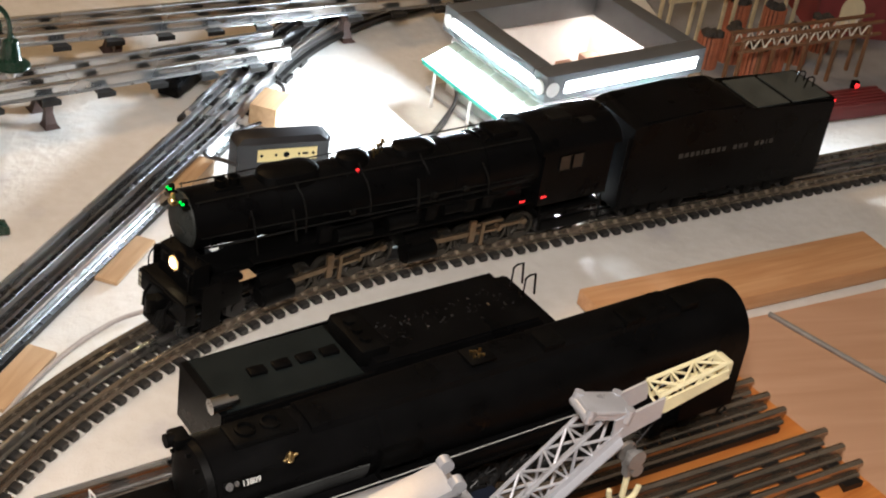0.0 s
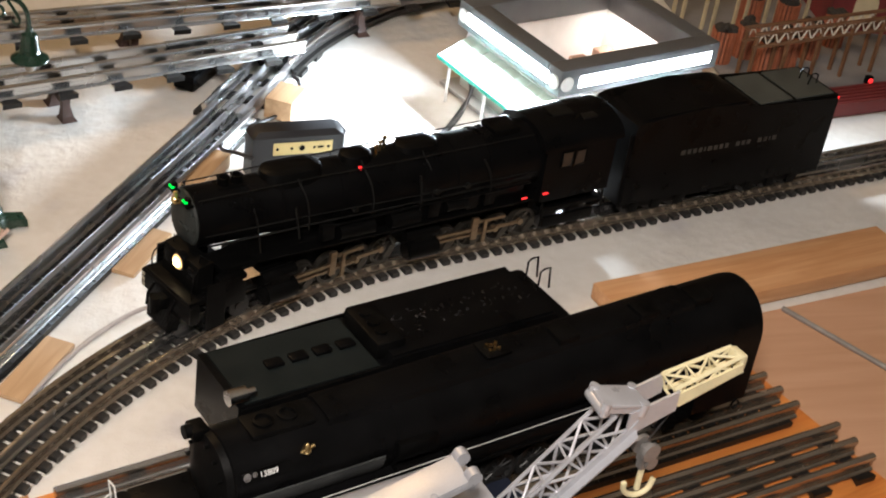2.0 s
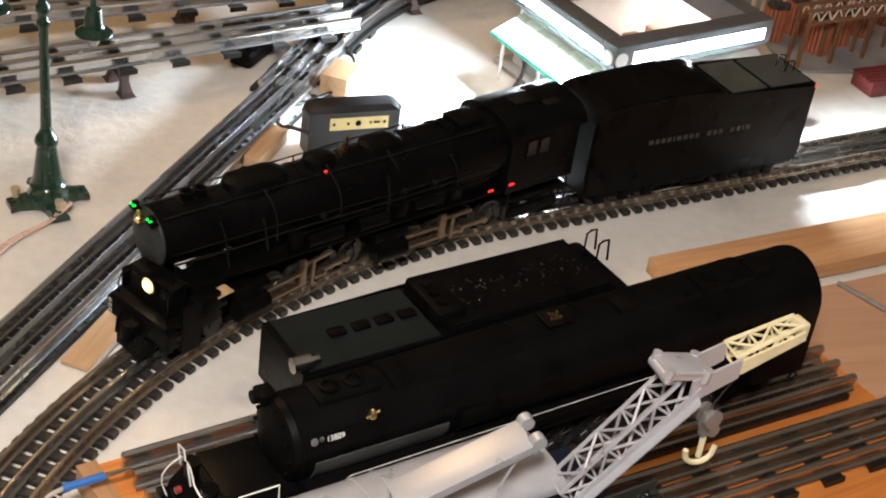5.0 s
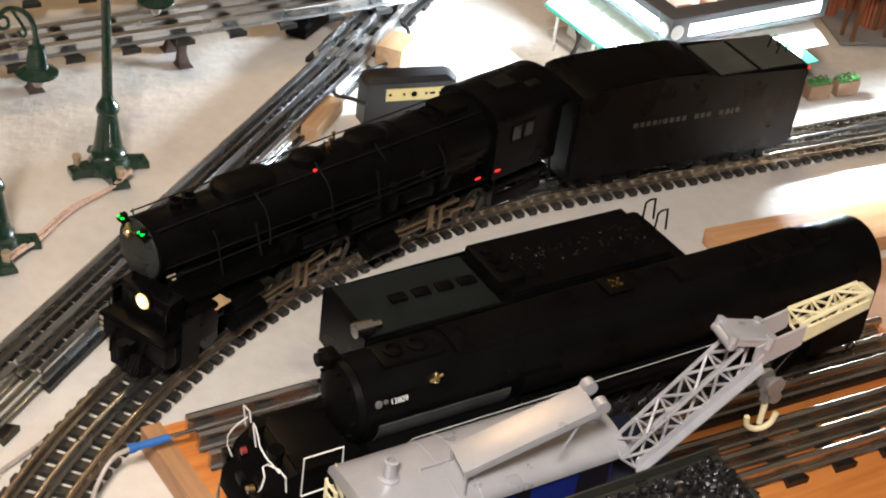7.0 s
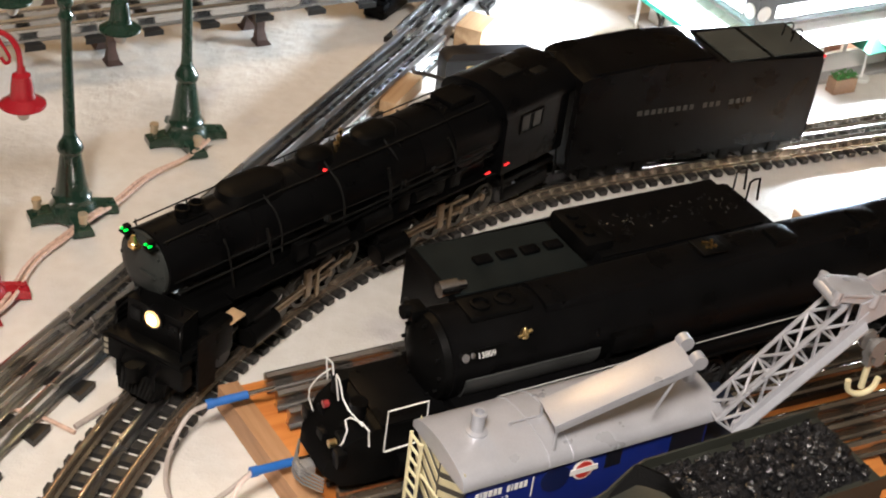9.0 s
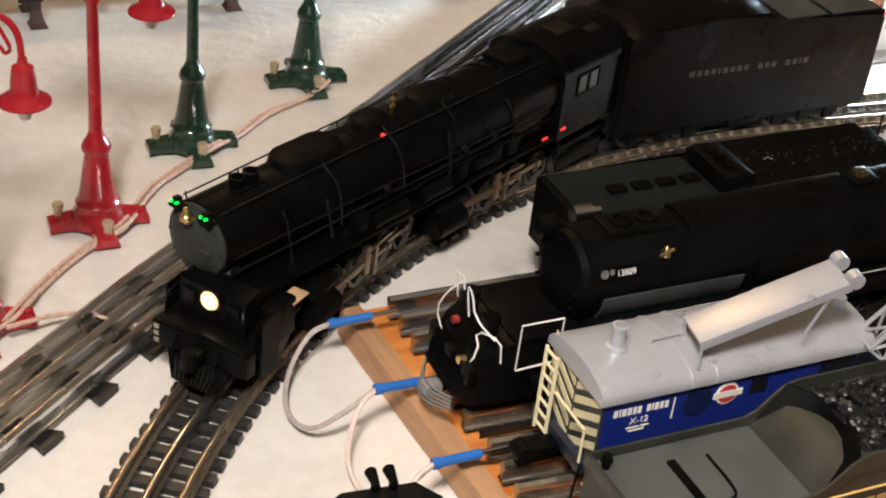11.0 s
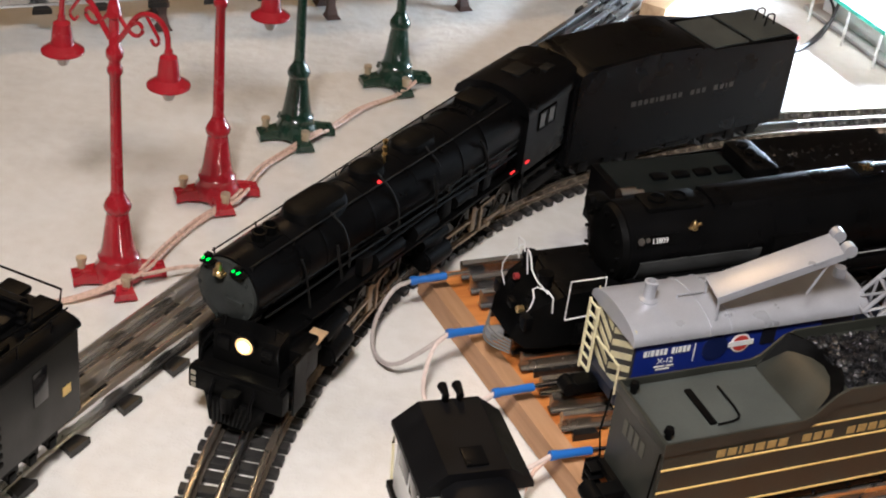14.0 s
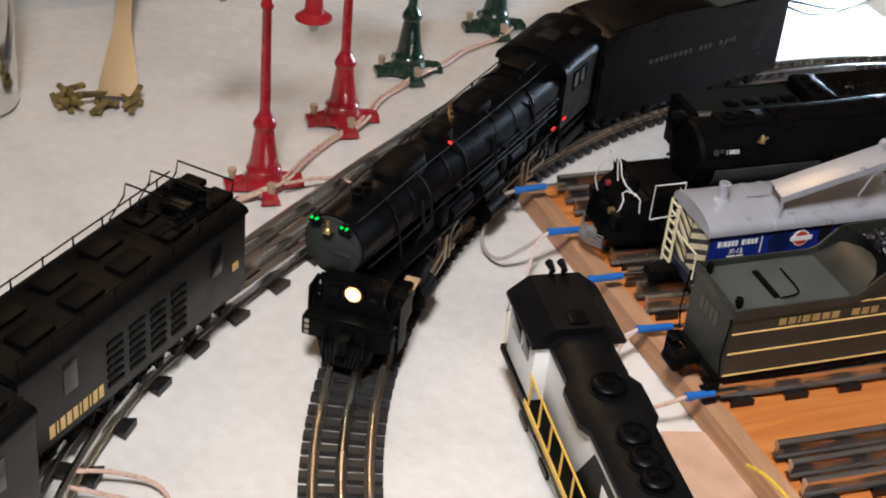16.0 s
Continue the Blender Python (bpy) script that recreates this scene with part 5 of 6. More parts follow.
wire("yard_lead", [(214, 116, 28), (200, 106, 20), (192, 78, 4), (206, 50, 8), (224, 42, 24), (238, 45, 29)], 1.4, CABLE, "copper lead looped between two crimp connectors")

# ---------------------------------------------------------------- electric locomotives on the straight track
def build_electric(x0, x1, cabbed, place):
    t = thing("electric_locomotive", TUBE_M @ place, "parked dark grey electric locomotive with louvred sides and black roof gear", "locomotive")
    grey = mat("charcoal body paint", (0.010, 0.0108, 0.0102), 0.4, 0, 0.2, 45, 0.1, spec=0.3)
    bm = bmesh.new()
    span(bm, (x0, -31, 14), (x1, 31, 73), bevel=2)
    part("body", bm, grey, t)
    bm = bmesh.new()
    sweep(bm, [arc_section(x, 32, 72, 74, 80, 10) for x in (x0 - 1, x1 + 1)])
    part("roof", bm, BLACK_MATT, t, "matt black roof with hatches")
    for x in range(int(x0) + 20, int(x1) - 20, 44):
        bm = bmesh.new()
        span(bm, (x, -20, 78), (x + 26, -4, 82.5), bevel=1.5)
        part("roof_hatch", bm, BLACK_MATT, t)
        bm = bmesh.new()
        span(bm, (x + 4, 4, 78), (x + 30, 20, 82.5), bevel=1.5)
        part("roof_hatch", bm, BLACK_MATT, t)
    for s in (-1, 1):
        bm = bmesh.new()
        tube(bm, [(x0 + 4, s * 27, 85), (x1 - 4, s * 27, 85)], 0.6, 6)
        for x in range(int(x0) + 6, int(x1), 28):
            cyl(bm, (x, s * 27, 76), (x, s * 27, 86), 0.6, n=6)
        part("roof_rail", bm, BLACK, t)
        for x in (x0 + 75, x0 + 96, x0 + 117, x0 + 138):
            for k in range(6):
                bm = bmesh.new()
                span(bm, (x, s * 30.6, 22 + k * 6), (x + 15, s * 32, 25 + k * 6), bevel=0.5)
                part("louvre", bm, BLACK_MATT, t, "", 0)
        bm = bmesh.new()
        for x in (x0 + 36, x1 - 40):
            span(bm, (x, s * 30.8, 42), (x + 12, s * 31.6, 64), bevel=0.6)
        part("side_window", bm, mat("dark pane", (0.008, 0.008, 0.009), 0.1, 0, 0, 1), t, "dark side window")
        bm = bmesh.new()
        for x in range(int(x0) + 6, int(x1) - 10, 17):
            span(bm, (x, s * 22, 4), (x + 11, s * 27, 13), bevel=1)
            span(bm, (x + 2, s * 25, 1), (x + 8, s * 28, 7), bevel=0.6)
        span(bm, (x0 + 2, s * 20, 11), (x1 - 2, s * 29, 15), bevel=1)
        # added black skirt over the wheels, standing in for shade under the body
        span(bm, (x0 + 8, s * 19.6, 2), (x1 - 8, s * 22, 12), bevel=1)
        part("underframe", bm, BLACK_MATT, t)
        if cabbed:
            bars("lettering", [4.6, 1.4, 4.0, 4.0, 4.0, 1.4, 4.0, 1.4, 4.0, 4.0], 9, 1.7, GOLD, t, pose((x0 + 22 if s < 0 else x0 + 72) * MM, s * 0.0312, 0.020, 90, 0, 0 if s < 0 else 180), "large gold lettering")
            bars("number_mark", [7], 6, 1, GOLD, t, pose((x1 - 16 if s < 0 else x1 - 8) * MM, s * 0.0312, 0.034, 90, 0, 0 if s < 0 else 180), "small gold number patch")
    for x in (x0 + 30, x0 + 52, x1 - 52, x1 - 30):
        for y in (-17, 17):
            o = new("wheel", disc_mesh(9, WHEEL_DARK))
            o.parent = t
            o.matrix_local = pose(x * MM, y * MM, 0.009)
    bm = bmesh.new()
    span(bm, (x1, -6, 6), (x1 + 14, 6, 15), bevel=2)
    span(bm, (x1, -26, 14), (x1 + 5, 26, 20), bevel=1)
    for y in (-22, 22):
        cyl(bm, (x1 + 1, y, 40), (x1 + 7, y, 40), 3.2, n=12)
    part("coupler", bm, BLACK_MATT, t)
    if cabbed:
        bm = bmesh.new()
        for x in (x1 - 26, x1 - 50):
            for y in (-14, 14):
                lathe(bm, [(3.4, 79), (2, 82), (3, 84), (2, 86), (2.6, 89), (0.6, 90)], 12, Matrix.Translation((x * MM, y * MM, 0)))
        cyl(bm, (x1 - 20, -10, 88), (x1 - 20, 10, 88), 5.5, n=14)
        span(bm, (x1 - 40, -10, 79), (x1 - 14, 10, 86), bevel=2)
        part("roof_gear", bm, BLACK, t, "black insulators and tank on the roof")
        bm = bmesh.new()
        for z, w, q in ((90, 22, 0), (94, 24, -26), (97, 24, -52)):
            tube(bm, [(x1 - 4 + q, -w, z - 4), (x1 - 2 + q, -w, z + 4), (x1 - 2 + q, w, z + 4), (x1 - 4 + q, w, z - 4), (x1 - 26 + q, w - 6, z - 8), (x1 - 26 + q, 6 - w, z - 8), (x1 - 4 + q, -w, z - 4)], 0.7, 6)
        part("pantograph", bm, BLACK, t, "folded pantograph of bent rod")
    return t


build_electric(-142, 78, True, pose(0.002, 0.008, 0.0168, rz=3.6))
build_electric(-380, -151, False, pose(-0.002, -0.004, 0.0168, rz=7.5))


# ---------------------------------------------------------------- hood diesel on the felt
def build_diesel():
    base = Matrix.Translation((0.1475, 0.086, 0.0)) @ Matrix.Rotation(radians(103.4), 4, "Z")
    tubular("siding_track", base @ pose(-0.42, 0, 0), 0.40, "short tubular track under the parked diesel", pitch=46, half=22)
    t = thing("diesel_locomotive", base @ pose(0, 0, 0.0168), "parked black-roofed white hood diesel with yellow railings", "locomotive")
    roof = mat("flat black roof paint", (0.004, 0.004, 0.0045), 0.45, 0, 0.2, 50, 0.1, spec=0.15)
    bm = bmesh.new()
    span(bm, (-380, -29, 12), (2, 29, 17), bevel=1)
    part("walkway", bm, BLACK_MATT, t)
    bm = bmesh.new()
    span(bm, (-58, -27, 17), (-4, 27, 60), bevel=1)
    part("cab", bm, WHITE, t, "white cab sides")
    bm = bmesh.new()
    sec = lambda x, w, e: [(x, -w, 58 - e), (x, -w, 61 - e), (x, -w * 0.55, 72 - e), (x, w * 0.55, 72 - e), (x, w, 61 - e), (x, w, 58 - e)]
    sweep(bm, [sec(5, 26, 6), sec(0, 30, 1), sec(-60, 30, 0)])
    part("cab_roof", bm, roof, t, "faceted black cab roof")
    bm = bmesh.new()
    for y in (-5, 3):
        cyl(bm, (-2, y, 72), (-2, y, 76), 1.4, n=8)
        cyl(bm, (-6, y, 77), (4, y, 77), 1.6, 2.8, n=10)
    part("horn", bm, BLACK, t, "black twin air horn")
    bm = bmesh.new()
    span(bm, (-376, -18, 17), (-58, 18, 62), bevel=1.5)
    part("hood", bm, WHITE, t, "white long hood sides")
    bm = bmesh.new()
    out = lambda x, w: [(x, -w, 58), (x, -w, 62), (x, -w * 0.6, 67), (x, w * 0.6, 67), (x, w, 62), (x, w, 58)]
    sweep(bm, [out(-60, 19.5), out(-96, 19.5), out(-104, 24), out(-134, 24), out(-142, 19.5), out(-378, 19.5)])
    part("hood_roof", bm, roof, t, "black stepped hood roof")
    for x, r in ((-112, 10.5), (-156, 9.5), (-176, 9), (-193, 9), (-236, 9), (-262, 9), (-300, 9)):
        bm = bmesh.new()
        lathe(bm, [(r + 1.6, 66), (r + 1.6, 67.6), (r, 68), (r, 71.5), (r - 1, 72.4), (r * 0.72, 72.8), (r * 0.68, 71.4), (r * 0.3, 71.2), (r * 0.26, 73), (0.4, 73.3)], 24, Matrix.Translation((x * MM, 0, 0)))
        part("roof_fan", bm, BLACK, t, "round black roof fan")
    bm = bmesh.new()
    span(bm, (-56, -6, 72), (-42, 6, 73.4), bevel=0.5)
    part("roof_hatch", bm, BLACK, t)
    yellow = mat("yellow rail paint", (0.7, 0.45, 0.06), 0.45, 0, 0.1, 90)
    for s in (-1, 1):
        for k, x in enumerate(range(-370, -60, 22)):
            bm = bmesh.new()
            cyl(bm, (x, s * 28, 16), (x, s * 28, 38), 0.8, n=6)
            part("rail_post", bm, yellow, t, "yellow rail post")
        bm = bmesh.new()
        tube(bm, [(-372, s * 28, 38), (-58, s * 28, 38)], 0.8, 6)
        part("handrail", bm, yellow, t, "yellow handrail")
        bm = bmesh.new()
        span(bm, (-372, s * 28.4, 13), (-56, s * 29.4, 17.5))
        part("edge_stripe", bm, yellow, t, "yellow walkway edge", 0)
        bm = bmesh.new()
        prism(bm, [(-376, 18), (-128, 18), (-150, 52), (-376, 52)], s * 18.0, s * 18.5)
        part("hood_band", bm, roof, t, "black band on the hood side", 0)
        bars("lettering", [13, 15, 15], 17, 6, WHITE, t, pose((-290 if s < 0 else -168) * MM, s * 0.0186, 0.028, 90, 0, 0 if s < 0 else 180), "large white initials")
        bm = bmesh.new()
        span(bm, (-48, s * 26.6, 40), (-34, s * 27.6, 54), bevel=0.5)
        span(bm, (-30, s * 26.6, 40), (-12, s * 27.6, 54), bevel=0.5)
        part("cab_window", bm, mat("dark pane", (0.008, 0.008, 0.009), 0.1, 0, 0, 1), t, "dark cab window")
        bm = bmesh.new()
        tube(bm, [(2, s * 26, 17), (5, s * 26, 40), (3, s * 26, 55)], 0.8, 6)
        part("grab_rail", bm, CREAM, t, "cream grab rail")
    truck(t, -60, 9, 3, 24)
    truck(t, -310, 9, 3, 24)
    bm = bmesh.new()
    span(bm, (-230, -22, 3), (-140, 22, 12), bevel=3)
    part("fuel_tank", bm, BLACK_MATT, t)


build_diesel()

# ---------------------------------------------------------------- far tracks on piers and blocks
E1 = Matrix.Translation((-0.34, 0.640, 0.026)) @ Matrix.Rotation(radians(19.9), 4, "Z")
tubular("raised_track", E1, 0.80, "raised tubular track carried on brown piers", pitch=50)
E2 = Matrix.Translation((-0.34, 0.798, 0.026)) @ Matrix.Rotation(radians(14.5), 4, "Z")
tubular("raised_track", E2, 0.98, "raised tubular track carried on brown piers", pitch=50)


def pier(bm):
    span(bm, (-5, -20, 21), (5, 20, 26), bevel=1)
    for s in (-1, 1):
        sweep(bm, [[(-4, s * 4, 22), (4, s * 4, 22), (4, s * 15, 22), (-4, s * 15, 22)], [(-3.4, s * 9, 12), (3.4, s * 9, 12), (3.4, s * 15, 12), (-3.4, s * 15, 12)], [(-5, s * 10, 3), (5, s * 10, 3), (5, s * 19, 3), (-5, s * 19, 3)], [(-7, s * 9, 0), (7, s * 9, 0), (7, s * 24, 0), (-7, s * 24, 0)]])
    span(bm, (-3, -10, 12), (3, 10, 15), bevel=0.8)


PIER = mat("brown pier plastic", (0.07, 0.04, 0.032), 0.5, 0, 0.25, 80, 0.1)
first = solid("track_pier", pier, PIER, E1 @ pose(0.565, 0, -0.026), "dark brown moulded track pier standing on the felt", "pier", "track piers")
for d in (0.43, 0.27, 0.09):
    copy_thing(first, E1 @ pose(d, 0, -0.026))
for d in (0.10, 0.36, 0.62, 0.86):
    copy_thing(first, E2 @ pose(d, 0, -0.026))

ARC_M = Matrix.Translation((0.392, 0.910, 0.004)) @ Matrix.Rotation(radians(59), 4, "Z")


def branch(s, r=0.50):
    a = s / r
    return Vector((r * math.sin(a), -r * (1 - math.cos(a)))), Vector((math.cos(a), -math.sin(a)))


tubular("branch_track", ARC_M, 0.42, "curved branch track with close black ties behind the shop", pitch=11, first=5, line=branch, half=26)
tubular("branch_track", TUBE_M @ pose(0.86, 0, 0), 0.34, "bright straight track beyond the switch", pitch=40)
solid("switch_motor", lambda b: (span(b, (-28, -11, 0), (28, 11, 16), bevel=3), span(b, (-20, -8, 15), (10, 8, 20), bevel=2)), BLACK, TUBE_M @ pose(0.93, 0.055, 0, rz=-4), "black switch motor housing beside the switch", "switch motor")


def block(m, size, label):
    return solid("wood_block", lambda b: box(b, (0, 0, size[2] / 2), size, bevel=1), WOOD_BLOCK, m, label, "wood block", "pine blocks")


block(TUBE_M @ pose(0.912, -0.040, 0), (38, 26, 20), "sawn pine block wedged beside the straight track")
block(TUBE_M @ pose(0.765, -0.030, 0), (60, 14, 14), "sawn pine strip beside the straight track")
block(TUBE_M @ pose(0.640, -0.030, 0), (66, 22, 3.6), "thin pine strip under the straight track")
block(TUBE_M @ pose(0.478, -0.032, 0), (70, 22, 3.6), "thin pine strip under the straight track")
block(pose(0.29, 0.93, 0, rz=18), (190, 26, 10), "long pine strip lying behind the raised track")


# ---------------------------------------------------------------- control box with its leads
def build_control_box():
    t = thing("switch_controller", pose(0.381, 0.727, 0.0, rz=7), "black plastic switch controller box with pale yellow label", "controller")
    bm = bmesh.new()
    sweep(bm, [[(-40, -13, z), (40, -13, z), (44, -6, z), (42, 12, z), (-36, 14, z), (-42, 4, z)] for z in (0, 39)])
    sweep(bm, [[(-39, -12, 39), (39, -12, 39), (42, -5, 39), (41, 11, 39), (-35, 13, 39), (-41, 3, 39)], [(-33, -8, 43), (33, -8, 43), (36, -3, 43), (35, 8, 43), (-29, 9, 43), (-35, 2, 43)]])
    part("case", bm, mat("dark ribbed plastic", (0.018, 0.018, 0.02), 0.35, 0, 0.15, 60, 0.1), t)
    bm = bmesh.new()
    span(bm, (-22, -13.7, 23), (30, -13.1, 34.5))
    lab = part("label_plate", bm, mat("pale yellow label", (0.75, 0.62, 0.28), 0.5, 0, 0.05, 60), t, "pale yellow label", 0)
    bm = bmesh.new()
    for x, r in ((-18.5, 1.3), (26.5, 1.3), (-6, 1.2), (3, 2.6), (14, 1.1)):
        cyl(bm, (x, -13.6, 29), (x, -14.2, 29), r, n=14)
    span(bm, (17, -14.1, 28.2), (22, -13.6, 30))
    part("printed_mark", bm, BLACK_MATT, lab, "black printed marks")
    return t


build_control_box()
wire("controller_cable", [(344, 708, 22), (330, 716, 24), (318, 734, 16), (330, 770, 10), (360, 800, 4), (400, 830, 3), (410, 858, 16), (402, 866, 20)], 1.8, CABLE_BLACK, "black flat cable from the controller to the track")
wire("controller_cable", [(424, 712, 26), (450, 720, 20), (492, 748, 4), (540, 790, 3), (570, 840, 8), (588, 880, 30), (604, 895, 40), (612, 868, 30), (598, 838, 6)], 1.8, CABLE_BLACK, "black cable looping up beside the lit shop")
wire("controller_cable", [(424, 706, 22), (460, 716, 8), (520, 770, 3), (560, 830, 3), (580, 860, 10), (566, 884, 30)], 1.5, CABLE_BLACK, "thin black cable looping beside the lit shop")

# ---------------------------------------------------------------- lit shop
SHOP = Matrix.Translation((0.620, 0.745, 0)) @ Matrix.Rotation(radians(19.7), 4, "Z")
SHOP_WALL = mat("white shop plaster", (0.8, 0.8, 0.78), 0.6, 0, 0.04, 60)
CHARCOAL = mat("charcoal trim", (0.11, 0.115, 0.12), 0.5, 0, 0.1, 60)
GREEN_AWN = mat("sea green awning", (0.02, 0.36, 0.25), 0.5, 0, 0.08, 60)


def build_shop():
    t = thing("diner_shop", SHOP, "small lit shop with glowing white signs, charcoal parapet and green awnings", "building")
    W, D = 175, 144
    bm = bmesh.new()
    span(bm, (-14, -14, 0), (W + 14, D + 14, 4), bevel=1)
    part("plinth", bm, mat("grey paving slab", (0.4, 0.4, 0.4), 0.8, 0, 0.1, 60, 0.2), t, "grey base slab")
    for lo, hi in (((0, 0, 4), (W, 4, 22)), ((0, 0, 56), (W, 4, 66)), ((0, 4, 4), (4, D, 22)), ((0, 4, 56), (4, D, 66)), ((W - 4, 4, 4), (W, D, 66)), ((4, D - 4, 4), (W - 4, D, 66))):
        bm = bmesh.new()
        span(bm, lo, hi)
        part("wall", bm, SHOP_WALL, t, "", 0)
    for x in range(0, W, 29):
        bm = bmesh.new()
        span(bm, (x, 0.4, 22), (x + 5, 3.6, 56))
        part("pillar", bm, SHOP_WALL, t, "", 0)
    for y in range(24, D, 29):
        bm = bmesh.new()
        span(bm, (0.4, y, 22), (3.6, y + 5, 56))
        part("pillar", bm, SHOP_WALL, t, "", 0)
    # parapet frame, four beams round the open roof
    for lo, hi in (((-8, -8, 66), (W + 8, 12, 92)), ((-8, D - 12, 66), (W + 8, D + 8, 92)), ((-8, 12, 66), (12, D - 12, 92)), ((W - 12, 12, 66), (W + 8, D - 12, 92))):
        bm = bmesh.new()
        span(bm, lo, hi, bevel=1.5)
        part("parapet", bm, CHARCOAL, t, "charcoal parapet beam")
    for a, b in (((14, -8.8, 73), (W - 2, -8.0, 84)), ((-8.8, 10, 73), (-8.0, D - 8, 84))):
        bm = bmesh.new()
        span(bm, a, b)
        part("light_panel", bm, LED_STRIP, t, "glowing white sign panel", 0)
    for c, d in (((-1, -9, 79), (-1, -10, 79)), ((-9, D - 2, 79), (-10, D - 2, 79)), ((-9, 0, 79), (-10.4, 0, 79))):
        bm = bmesh.new()
        cyl(bm, c, d, 7, n=24)
        part("round_sign", bm, WHITE, t, "round white sign")
    bm = bmesh.new()
    span(bm, (4, 4, 6), (W - 4, D - 4, 9))
    part("floor_panel", bm, mat("warm shop floor", (0.42, 0.24, 0.17), 0.5, 0, 0.3, 60), t, "warm tan shop floor", 0)
    rnd = random.Random(4)
    for k in range(9):
        bm = bmesh.new()
        x, y = rnd.uniform(24, W - 24), rnd.uniform(24, D - 24)
        span(bm, (x - 9, y - 6, 9), (x + 9, y + 6, rnd.uniform(20, 44)), bevel=1)
        part("counter", bm, mat("cream counter", (0.5, 0.3, 0.22), 0.5, 0, 0.1, 60), t, "cream counter")
    for k in range(8):
        bm = bmesh.new()
        sweep(bm, [[(-2 - u, 2 + k * 17, 58 - u * 0.42), (-2 - u, 18 + k * 17, 58 - u * 0.42), (-2 - u, 18 + k * 17, 59.4 - u * 0.42), (-2 - u, 2 + k * 17, 59.4 - u * 0.42)] for u in (0, 34)])
        # green awning whitened in its colour to show the sign's overexposing glare
        part("awning_panel", bm, mat("glare-paled green awning", (0.55, 0.72, 0.66), 0.5, 0, 0.05, 60), t, "glare-paled green awning panel", 0)
    bm = bmesh.new()
    span(bm, (-37, 2, 41), (-36, D - 6, 45.5))
    part("awning_valance", bm, GREEN_AWN, t, "", 0)
    bm = bmesh.new()
    sweep(bm, [[(40, -2 - u, 58 - u * 0.4), (W, -2 - u, 58 - u * 0.4), (W, -2 - u, 59.4 - u * 0.4), (40, -2 - u, 59.4 - u * 0.4)] for u in (0, 26)])
    part("canopy", bm, SHOP_WALL, t, "white canopy", 0)
    for y in (8, 60, 118):
        bm = bmesh.new()
        cyl(bm, (-35, y, 4), (-35, y, 44), 1.6, n=10)
        part("awning_post", bm, WHITE, t)
    return t


build_shop()
lamp("shop_sign_light", "AREA", SHOP @ Matrix.Translation((-0.0105, 0.072, 0.079)) @ Matrix.Rotation(radians(90), 4, "Y"), 3.8, (0.86, 0.95, 1.0), 0.014, 0.13)
lamp("shop_sign_light", "AREA", SHOP @ Matrix.Translation((0.088, -0.0105, 0.079)) @ Matrix.Rotation(radians(-90), 4, "X"), 5.0, (0.86, 0.95, 1.0), 0.15, 0.014)
for x in (0.0165, 0.1585):
    lamp("shop_room_light", "AREA", SHOP @ Matrix.Translation((x, 0.072, 0.065)), 0.09, (1.0, 0.90, 0.78), 0.006, 0.10)


def build_umbrella():
    t = thing("patio_umbrella", pose(0.748, 0.772, 0, rz=20), "dark green square patio umbrella with a pale round mark", "umbrella")
    bm = bmesh.new()
    cyl(bm, (0, 0, 0), (0, 0, 52), 1.2, n=8)
    cyl(bm, (0, 0, 0), (0, 0, 3), 8, n=16)
    part("pole", bm, WHITE, t, "white pole")
    for k in range(4):
        bm = bmesh.new()
        m = Matrix.Rotation(radians(90 * k), 4, "Z")
        sweep(bm, [[(24, -24, 40), (24, 24, 40), (24, 24, 41), (24, -24, 41)], [(0, -0.5, 58), (0, 0.5, 58), (0, 0.5, 59), (0, -0.5, 59)]], m)
        part("canopy_panel", bm, mat("bottle green cloth", (0.01, 0.10, 0.055), 0.7, 0, 0.1, 80), t, "bottle green panel", 0)
        bm = bmesh.new()
        cyl(bm, (15.0, 0, 48.0), (15.8, 0, 49.0), 6, n=18, m=m)
        part("round_mark", bm, SHOP_WALL, t, "pale round mark")


build_umbrella()


def build_planter(m):
    t = thing("planter", m, "brown planter box with green foliage outside the shop", "planter", "shop planters")
    bm = bmesh.new()
    span(bm, (-13, -6, 0), (13, 6, 15), bevel=1)
    part("box", bm, mat("brown planter", (0.2, 0.11, 0.06), 0.7, 0, 0.2, 80), t)
    rnd = random.Random(7)
    bm = bmesh.new()
    for k in range(150):
        p = Vector((rnd.uniform(-12, 12), rnd.uniform(-5.5, 5.5), rnd.uniform(14, 19)))
        m2 = Matrix.Translation(p * MM) @ Euler([rnd.uniform(0, 6) for _ in range(3)]).to_matrix().to_4x4()
        sweep(bm, [[(-1.6, -0.8, 0), (-1.6, 0.8, 0), (-1.6, 0, 0.3)], [(1.6, -0.5, 0.2), (1.6, 0.5, 0.2), (1.6, 0, 0.5)]], m2)
    part("foliage", bm, mat("leaf green", (0.04, 0.16, 0.03), 0.6, 0, 0.3, 200), t, "small green leaves", 0)
    return t


pl = build_planter(pose(0.788, 0.763, 0, rz=14))
copy_thing(pl, pose(0.820, 0.770, 0, rz=14))
copy_thing(pl, pose(0.718, 0.748, 0, rz=18))

# ---------------------------------------------------------------- coal yard beyond the shop
slab("pavement", (820, 815, 0.3), (1300, 1180, 3), mat("grey paving", (0.25, 0.25, 0.26), 0.8, 0, 0.15, 30, 0.2), "grey paved yard beyond the shop", "paving", Matrix.Translation((0.0, 0.10, 0)) @ pose(0, 0, 0, rz=-3))
TERRA = mat("terracotta slat", (0.42, 0.14, 0.07), 0.6, 0, 0.2, 90, 0.1)


